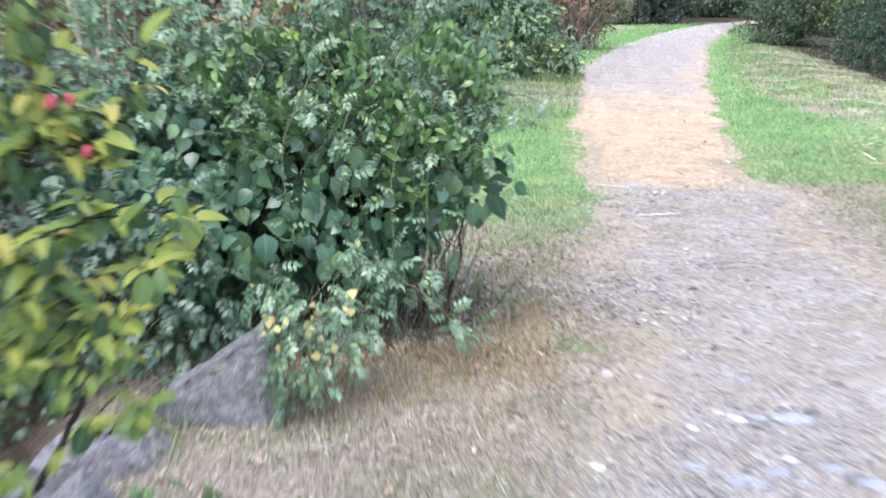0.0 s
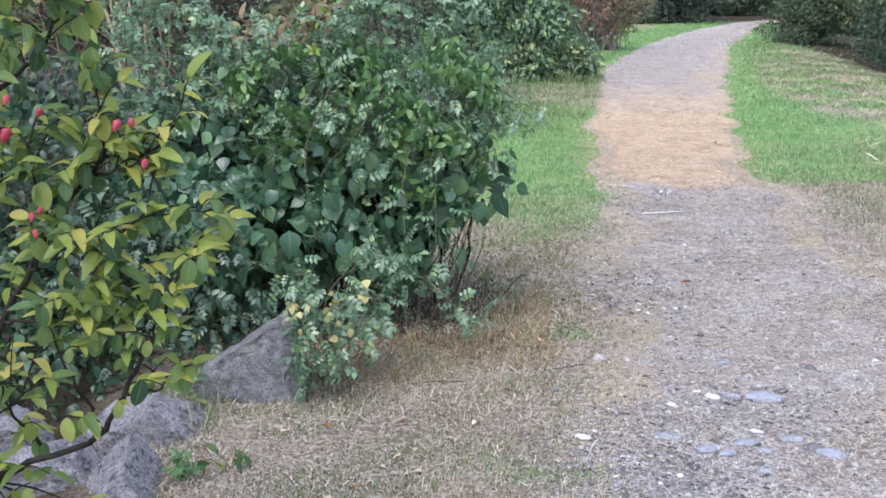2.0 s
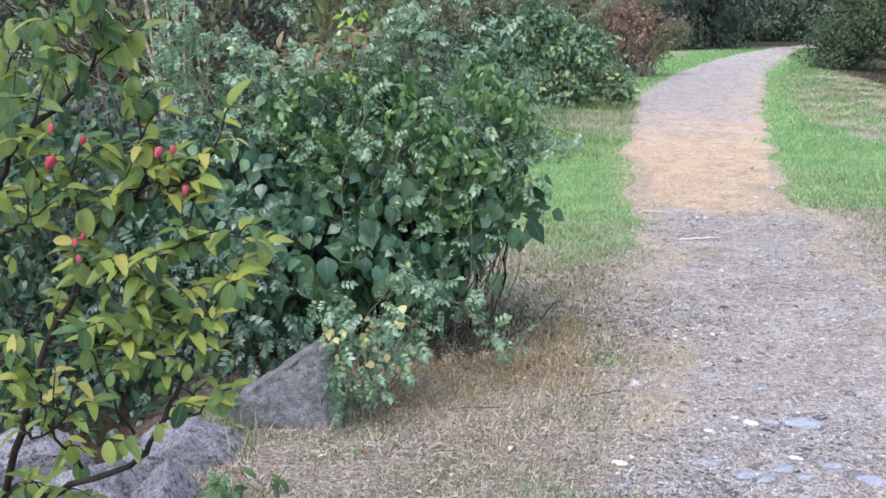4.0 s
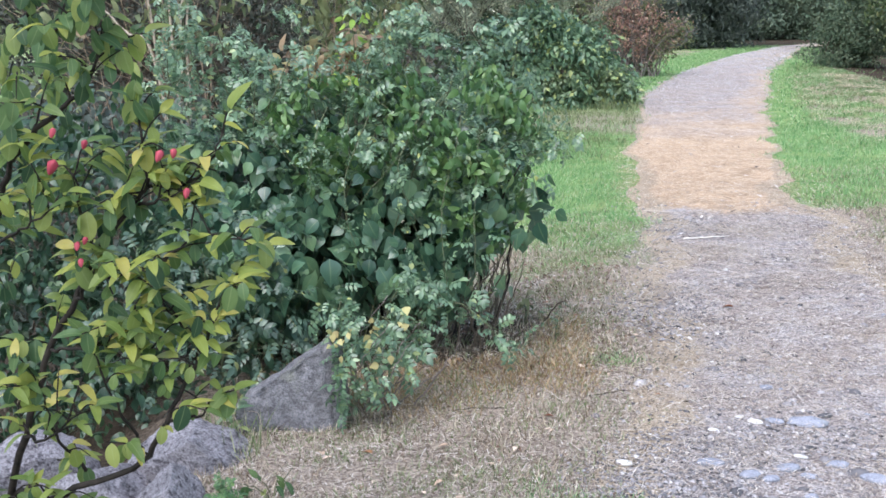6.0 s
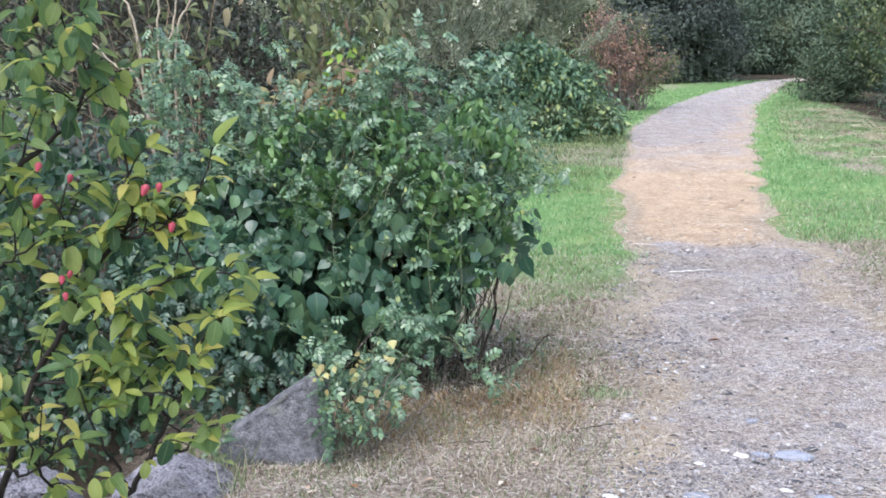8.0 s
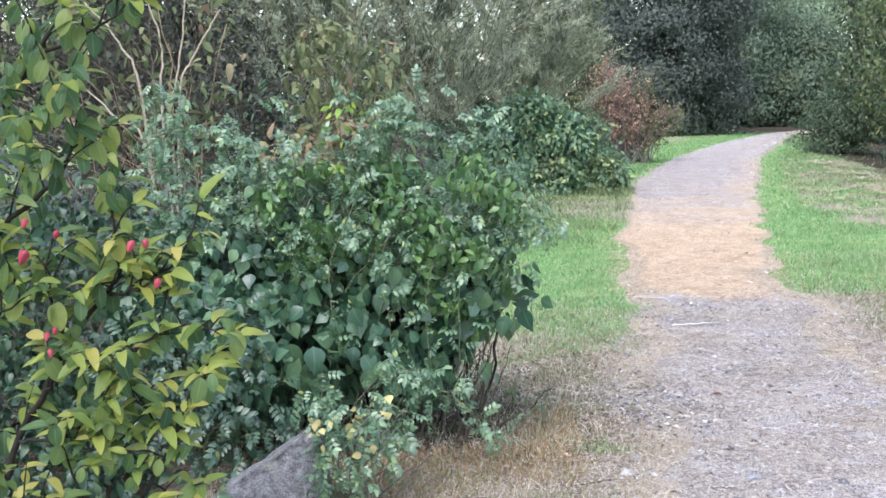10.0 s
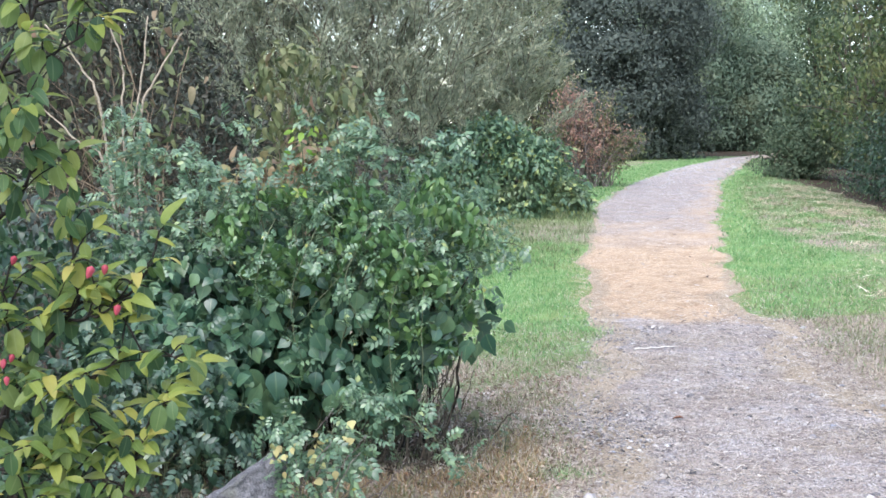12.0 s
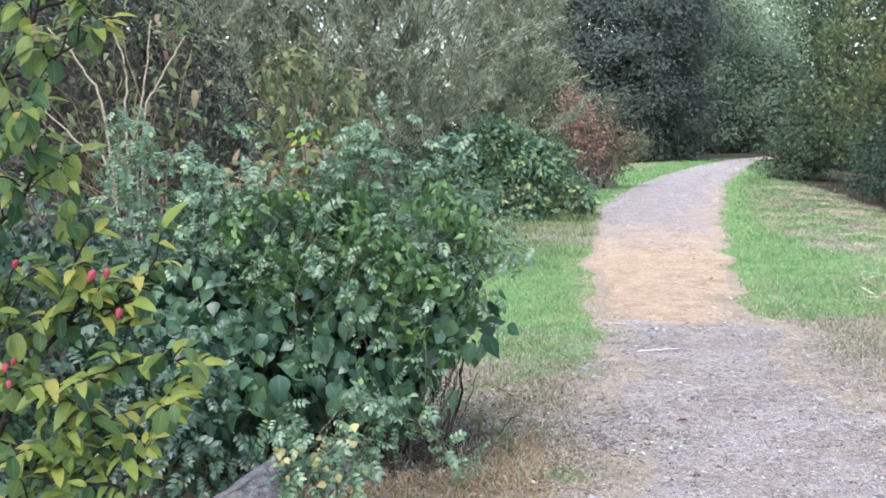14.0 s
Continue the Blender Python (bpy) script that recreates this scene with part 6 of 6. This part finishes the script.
def spindle_bush():
    rng = np.random.default_rng(61)
    root = np.array((-1.20, 2.35, -0.55))
    root[2] = float(land(root[0], root[1])) - 0.02
    th = thing("spindle_bush", root, "spindle bush with green to yellow leaves and red fruit", "bush")
    # limbs: a low one sweeping out and up, a middle one that forks, and upright ones behind
    limbs = [[root, (-1.06, 2.2, 0.38), (-0.93, 2.02, 0.455), (-0.84, 1.98, 0.51), (-0.72, 1.97, 0.56), (-0.67, 1.97, 0.62), (-0.63, 1.97, 0.70), (-0.585, 1.97, 0.77), (-0.55, 1.97, 0.86), (-0.52, 1.97, 0.91)],
             [root, (-1.08, 2.2, 0.30), (-0.97, 2.08, 0.58), (-0.90, 2.06, 0.76), (-0.84, 2.05, 0.86), (-0.79, 2.04, 0.95), (-0.72, 2.03, 1.04), (-0.68, 2.02, 1.08), (-0.68, 2.0, 1.15), (-0.68, 1.99, 1.23)],
             [root, (-1.15, 2.25, 0.5), (-1.02, 2.12, 0.95), (-0.94, 2.05, 1.12), (-0.84, 2.02, 1.21), (-0.77, 2.0, 1.27), (-0.74, 1.99, 1.34)],
             [root, (-1.18, 2.3, 0.7), (-1.05, 2.15, 1.2), (-0.92, 2.08, 1.36), (-0.82, 2.05, 1.48), (-0.74, 2.02, 1.60), (-0.68, 2.0, 1.74)]]
    forks = [[(-0.84, 2.05, 0.86), (-0.79, 2.0, 0.90), (-0.71, 1.99, 0.93), (-0.65, 1.98, 0.95), (-0.61, 1.98, 0.98), (-0.56, 1.98, 1.0), (-0.50, 1.98, 0.99)],
             [(-0.72, 2.03, 1.04), (-0.65, 1.99, 1.06), (-0.60, 1.98, 1.08)], [(-0.68, 2.02, 1.08), (-0.60, 2.0, 1.09), (-0.56, 1.99, 1.12), (-0.53, 1.98, 1.18)],
             [(-0.64, 2.05, 0.70), (-0.66, 2.0, 0.75), (-0.69, 1.98, 0.79)], [(-0.73, 2.06, 0.56), (-0.75, 2.0, 0.66), (-0.77, 1.97, 0.74)],
             [(-0.85, 2.07, 0.51), (-0.87, 1.98, 0.62), (-0.88, 1.96, 0.71)], [(-0.59, 2.04, 0.77), (-0.62, 2.0, 0.82), (-0.65, 1.98, 0.87)],
             [(-0.90, 2.06, 0.76), (-0.82, 2.0, 0.78), (-0.76, 1.98, 0.80), (-0.71, 1.97, 0.83)], [(-0.92, 2.08, 1.36), (-0.82, 2.0, 1.36), (-0.75, 1.98, 1.41)],
             [(-0.82, 2.05, 1.48), (-0.72, 2.0, 1.51), (-0.64, 1.98, 1.55)], [(-0.74, 2.02, 1.60), (-0.62, 1.99, 1.63), (-0.48, 1.98, 1.65)], [(-1.02, 2.12, 0.95), (-0.92, 2.02, 1.00), (-0.84, 1.98, 1.05)],
             [(-0.97, 2.08, 0.58), (-0.90, 2.0, 0.60), (-0.82, 1.97, 0.66)], [(-0.79, 2.04, 0.95), (-0.80, 2.0, 1.04), (-0.79, 1.97, 1.12)], [(-0.68, 2.06, 0.62), (-0.62, 2.02, 0.64), (-0.57, 2.0, 0.67)]]
    twigs, p, d, nrm, hang = Pile(), [], [], [], []

    def leaf(at, way, hanging):
        p.append(at)
        if hanging:
            d.append(unit(np.array(way) * 0.35 + (0, -0.15, -1.0)))
            nrm.append(unit(np.array((0.15, -1.0, 0.25)) + rng.normal(0, 0.5, 3)))
        else:
            d.append(unit(np.array(way) * (1.0, 0.7, 0.5) + (0, -0.05, 0.42)))
            nrm.append(unit(np.array((0, -0.30, 1.0)) + rng.normal(0, 0.22, 3)))
        hang.append(hanging)

    def sprig(a, way, size, hanging):
        """A short twig with its leaves in opposite pairs, and one at the end."""
        b = a + unit(way) * size
        line = bend([a, 0.5 * (a + b) + (0, 0, 0.010), b], 4)
        twigs.add(*tube(line, 0.0021, 0.0010, 4))
        side = unit(np.cross(way, (0, -0.5, 0.86)))
        for f in np.arange(0.25, 1.01, max(0.2, 0.021 / size)):
            at = line[min(int(f * (len(line) - 1) + 0.5), len(line) - 1)]
            for k in (-1, 1):
                if rng.uniform() < 0.80:
                    leaf(at + rng.normal(0, 0.003, 3), side * k + unit(way) * 0.45 + rng.normal(0, 0.25, 3), rng.uniform() < hanging)
        leaf(b, unit(way) + rng.normal(0, 0.2, 3), rng.uniform() < hanging)

    for k, c in enumerate(limbs + forks):
        line = bend(c, 5)
        main = k < len(limbs)
        v, t = tube(line, 0.0092 if main else 0.0038, 0.0022 if main else 0.0015, 6, rng, 0.0025)
        part("branch", mesh_of("branch", v - root, t, MAT_BARK_DARK), th)
        way = unit(np.gradient(line, axis=0))
        for i in range(10 if main else 3, len(line), 2):
            for go in range(2):
                if rng.uniform() < (0.58 - 0.30 * float(smooth((0.85 - line[i][2]) / 0.2)) * (line[i][0] > -0.84) if i < len(line) - 3 else 1.0):
                    z = line[i][2]
                    out_way = way[i] * 0.55 + np.array((rng.normal(0.12, 0.75), rng.normal(-0.15, 0.5), rng.normal(0.22, 0.5)))
                    size = rng.uniform(0.04, 0.125)
                    b = line[i] + unit(out_way) * size
                    if b[0] > np.interp(b[2], REACH_Z, REACH_X) - 0.035 or b[1] < 1.86 or b[2] < 0.44 or (b[2] < 0.60 and b[0] > -0.70) or (b[2] < 0.64 and b[0] > -0.84 and rng.uniform() < 0.5):
                        continue
                    low = 0.18 + 0.5 * smooth((z - 1.12) / 0.2) * smooth((-0.60 - b[0]) / 0.1) + 0.22 * smooth((0.78 - z) / 0.15)
                    sprig(line[i], out_way, size, float(low))
        sprig(line[-1], way[-1] + (0, 0, 0.05), 0.045, 0.15 if line[-1][2] < 1.2 else 0.5)
    # low sprays over the boulders
    for a in ((-0.92, 1.98, 0.42), (-0.86, 1.96, 0.40), (-0.80, 1.95, 0.42), (-0.95, 1.95, 0.50), (-0.75, 1.96, 0.44)):
        a = np.array(a)
        twigs.add(*tube(bend([(-0.93, 2.02, 0.455), 0.5 * (a + (-0.93, 2.02, 0.455)) + (0, 0, 0.01), a], 4), 0.0026, 0.0016, 4))
        sprig(a, np.array((rng.normal(0.6, 0.3), rng.normal(-0.1, 0.2), rng.normal(0.1, 0.2))), 0.06, 0.35)
    # leafy sprays farther back, which fill the depth of the bush
    for _ in range(95):
        a = np.array((rng.uniform(-1.25, -0.66), rng.uniform(2.12, 2.42), rng.uniform(0.42, 1.75)))
        if a[0] < np.interp(a[2], REACH_Z, REACH_X) - 0.2 and wave(a[0] * 3, a[2] * 3, 2.2, 4.0) > 0.0:
            sprig(a, rng.normal(0, 1, 3) * (1, 0.6, 0.5) + (0.2, -0.2, 0.1), rng.uniform(0.05, 0.12), 0.55)
    # leafy shoots at the foot of the low limb
    for x, z in ((-1.03, 0.50), (-0.99, 0.45), (-1.00, 0.54), (-0.96, 0.49), (-0.94, 0.42), (-1.04, 0.43), (-0.91, 0.53), (-0.88, 0.44)):
        a = np.array((x, 1.94, z))
        foot = np.array((min(x - 0.03, -0.95), 2.06, z - 0.05))
        twigs.add(*tube(bend([foot, 0.5 * (a + foot) + (0, 0, 0.012), a], 4), 0.0026, 0.0015, 4))
        sprig(a, np.array((rng.normal(0.4, 0.5), rng.normal(-0.1, 0.2), rng.normal(0.1, 0.3))), rng.uniform(0.05, 0.085), 0.5)
    part("branchwork", twigs.mesh("branchwork", MAT_BARK_DARK, root), th, kind="stuff")
    p, d, nrm, hang = np.array(p), np.array(d), np.array(nrm), np.array(hang)
    # the low right side is thinner
    keep = ~((p[:, 2] < 0.80) & (p[:, 2] > 0.52) & (p[:, 0] > -0.88) & (np.random.default_rng(7).uniform(0, 1, len(p)) < 0.36))
    p, d, nrm, hang = p[keep], d[keep], nrm[keep], hang[keep]
    n = len(p)
    green = (hang & (rng.uniform(0, 1, n) < 0.82)) | ((p[:, 2] > 1.16) & (p[:, 0] < -0.66) & (rng.uniform(0, 1, n) < 0.5)) | (rng.uniform(0, 1, n) < 0.12)
    m, size = frames(d, nrm), np.where(hang, 0.038, 0.034) * np.exp(np.clip(rng.normal(0, 0.24, n), -0.55, 0.33))
    single = np.zeros(n, bool)
    single[np.argsort(p[:, 1] - 0.3 * p[:, 0])[:300]] = True
    for wide in (True, False):
        for tint, mat in ((green, MAT_SPINDLE), (~green, MAT_SPINDLE_PALE)):
            shape, mask = (LEAF_ROUND, tint & hang) if wide else (LEAF_ARCH, tint & ~hang)
            k = np.nonzero(mask & single)[0]
            single_leaves("leaf", shape, mat, th, p[k], m[k], size[k], root)
            k = np.nonzero(mask & ~single)[0]
            v, t, u = spread(shape, p[k], m[k], size[k])
            part("foliage", mesh_of("foliage", v - root, t, mat, u), th, kind="stuff")
    # red capsules on thin stalks
    bm = bmesh.new()
    bmesh.ops.create_icosphere(bm, subdivisions=2, radius=1.0)
    for v in bm.verts:
        a = math.atan2(v.co.y, v.co.x)
        k = (1 + 0.42 * math.cos(4 * a) * (1 - 0.4 * abs(v.co.z))) * (0.72 + 0.30 * v.co.z)
        v.co = Vector((v.co.x * k, v.co.y * k * 0.8, v.co.z * 1.5))
    me = bpy.data.meshes.new("fruit")
    bm.to_mesh(me)
    bm.free()
    for f in me.polygons:
        f.use_smooth = True
    me.materials.append(MAT_FRUIT)
    known = [(-0.835, 2.0, 1.125, 0.0150), (-0.775, 2.0, 1.165, 0.009), (-0.645, 2.0, 1.145, 0.0115), (-0.625, 2.02, 1.147, 0.0095), (-0.600, 2.0, 1.080, 0.0100), (-0.83, 2.0, 1.185, 0.0095), (-0.80, 2.0, 0.985, 0.009), (-0.795, 2.0, 0.955, 0.0085), (-0.785, 2.0, 0.995, 0.008)]
    for x, y, z, r in known:
        x, y = x + 0.012, y - 0.06
        r *= 0.68
        ob = new("fruit", me)
        ob.parent = th
        ob.matrix_local = Matrix.Translation(Vector((x, y, z)) - Vector(root)) @ pose(0, 0, 0, rng.uniform(-30, 30), rng.uniform(-30, 30), 0) @ Matrix.Scale(r, 4)
        v, t = tube(bend([(x, y, z + r), (x + 0.004, y, z + 0.02), (x + 0.012, y + 0.01, z + 0.045)], 4), 0.0006, 0.0006, 4)
        part("stalk", mesh_of("stalk", v - root, t, MAT_BARK_DARK), ob).matrix_local = ob.matrix_local.inverted()


big_bush()
rose_bush()
rose_sprig()
spindle_bush()


# ---- fallen leaves and twigs ----
def fallen_leaf(x, y, length, mat, turn, label):
    v, t, u = leaf_shape(0.6, 4, 0.25, 0.3)
    ob = new("fallen_leaf", mesh_of("fallen_leaf", v, t, mat, u))
    ob.matrix_world = pose(x, y, float(path_top(x, y)) + 0.012, 12, 8, turn) @ Matrix.Scale(length * 0.8, 4)
    return tagged(ob, label, "leaf", "fallen leaves")


for x, y, length, turn in [(-0.44, 3.43, 0.055, 60), (1.07, 5.31, 0.07, 80), (-0.20, 4.45, 0.04, 20), (0.55, 4.0, 0.035, 100), (1.6, 3.5, 0.05, 40), (0.15, 3.78, 0.045, 75), (-0.32, 2.95, 0.05, 15), (0.75, 5.45, 0.04, 30), (0.33, 5.15, 0.05, 140), (0.20, 5.35, 0.045, 60)]:
    fallen_leaf(x, y, length, MAT_DEAD, turn, "fallen red-brown leaf on the dry lawn")
for x, y, length, turn in [(-0.345, 3.78, 0.045, 30), (0.06, 4.23, 0.04, 80), (-0.60, 3.42, 0.045, 10), (-0.05, 3.35, 0.04, 70), (0.15, 3.65, 0.03, 120), (-0.25, 3.1, 0.035, 50), (-0.20, 3.52, 0.045, 100), (0.02, 3.50, 0.04, 160), (0.08, 4.20, 0.04, 40), (-0.13, 3.07, 0.06, 80), (-0.20, 3.21, 0.05, 130), (-0.39, 2.88, 0.05, 20), (-0.17, 3.25, 0.025, 10), (0.14, 3.66, 0.035, 90), (-0.56, 3.39, 0.05, 110), (0.40, 5.75, 0.035, 70)]:
    fallen_leaf(x, y, length, MAT_CHIP, turn, "curled pale dead leaf on the dry lawn")


def stick(a, b, r, label, rise=0.02, mat=MAT_BARK):
    a, b = np.array((*a, float(path_top(*a)) + r)), np.array((*b, float(path_top(*b)) + r + rise))
    rng = np.random.default_rng(int(abs(a[0]) * 1000))
    v, t = tube(bend([a, 0.5 * (a + b) + (0.01, 0.01, 0.3 * rise), b], 5), r, r * 0.5, 6, rng, min(0.002, 0.5 * r))
    tagged(new("stick", mesh_of("stick", v, t, mat)), label, "stick", "fallen sticks")


stick((0.15, 5.0), (0.27, 4.9), 0.004, "thin dark twig sticking up from the grass", 0.14)
stick((-0.10, 4.58), (-0.38, 4.64), 0.008, "short dark dead stick by the bush", 0.01)
stick((-0.02, 3.9), (-0.22, 3.86), 0.003, "thin dead twig on the dry lawn", 0.01)
stick((1.10, 7.03), (1.36, 7.09), 0.0065, "pale bare stick lying on the path", 0.0, MAT_PALE_WOOD)
stick((-0.10, 3.21), (0.01, 3.24), 0.003, "short pale stick on the dry lawn", 0.0, MAT_TAN_STEM)
stick((0.28, 4.04), (0.45, 4.07), 0.003, "short dark twig at the edge of the path", 0.005)
stick((0.62, 3.94), (0.85, 4.03), 0.003, "thin twig on the path", 0.0)
stick((1.75, 3.95), (1.45, 3.82), 0.004, "thin brown twig on the path", 0.0)


# pale dry stalks leaning between the slab and the spindle
for a, b in (((-0.90, 3.50), (-1.03, 3.44)), ((-0.86, 3.52), (-0.98, 3.48)), ((-0.92, 3.54), (-0.90, 3.50)), ((-0.80, 3.50), (-0.84, 3.44))):
    stick(a, b, 0.0013, "pale dry grass stalk leaning beside the slab", 0.15, MAT_TAN_STEM)


# ---- small weeds by the boulder ----
def weed(x, y, n, size, template, mat, spreadr, high, seed, label):
    rng = np.random.default_rng(seed)
    root = np.array((x, y, float(land(x, y)) - 0.01))
    th = thing("weed", root, label, "weed", "weeds by the boulder")
    tips = [root + (rng.normal(0, spreadr), rng.normal(0, spreadr), rng.uniform(0.5, 1.0) * high) for _ in range(4)]
    stems(rng, th, root, [root] * 4, tips, 0.0018, 0.0008, MAT_CANE)
    p = np.array([root + (tips[k % 4] - root) * rng.uniform(0.4, 1.0) for k in range(n)])
    d = unit(rng.normal(0, 1, p.shape) * (1, 1, 0.4) + (0, 0, 0.3))
    q, m, s = leaves_at(rng, template, p, d, size, droop=0.1, lift=1.0, mess=0.25)
    single_leaves("leaf", template, mat, th, q, m, s, root)


weed(-0.83, 3.06, 34, 0.05, LEAF_PINNATE, MAT_LIGHT, 0.05, 0.10, 71, "small fern-like green weed against the boulder")
weed(-0.70, 3.12, 9, 0.045, LEAF, MAT_SPINDLE, 0.05, 0.12, 72, "young seedling with a few broad leaves in the lawn")
weed(-0.93, 3.62, 16, 0.05, LEAF, MAT_SHRUB, 0.05, 0.14, 73, "green nettle-like weed beside the rock")
weed(0.08, 5.0, 10, 0.05, LEAF, MAT_OLIVE, 0.05, 0.2, 74, "low leafy shoot in the dead grass")
weed(0.2, 4.75, 12, 0.045, LEAF_PINNATE, MAT_ROSE, 0.07, 0.2, 75, "rose shoot growing out of the dead grass")
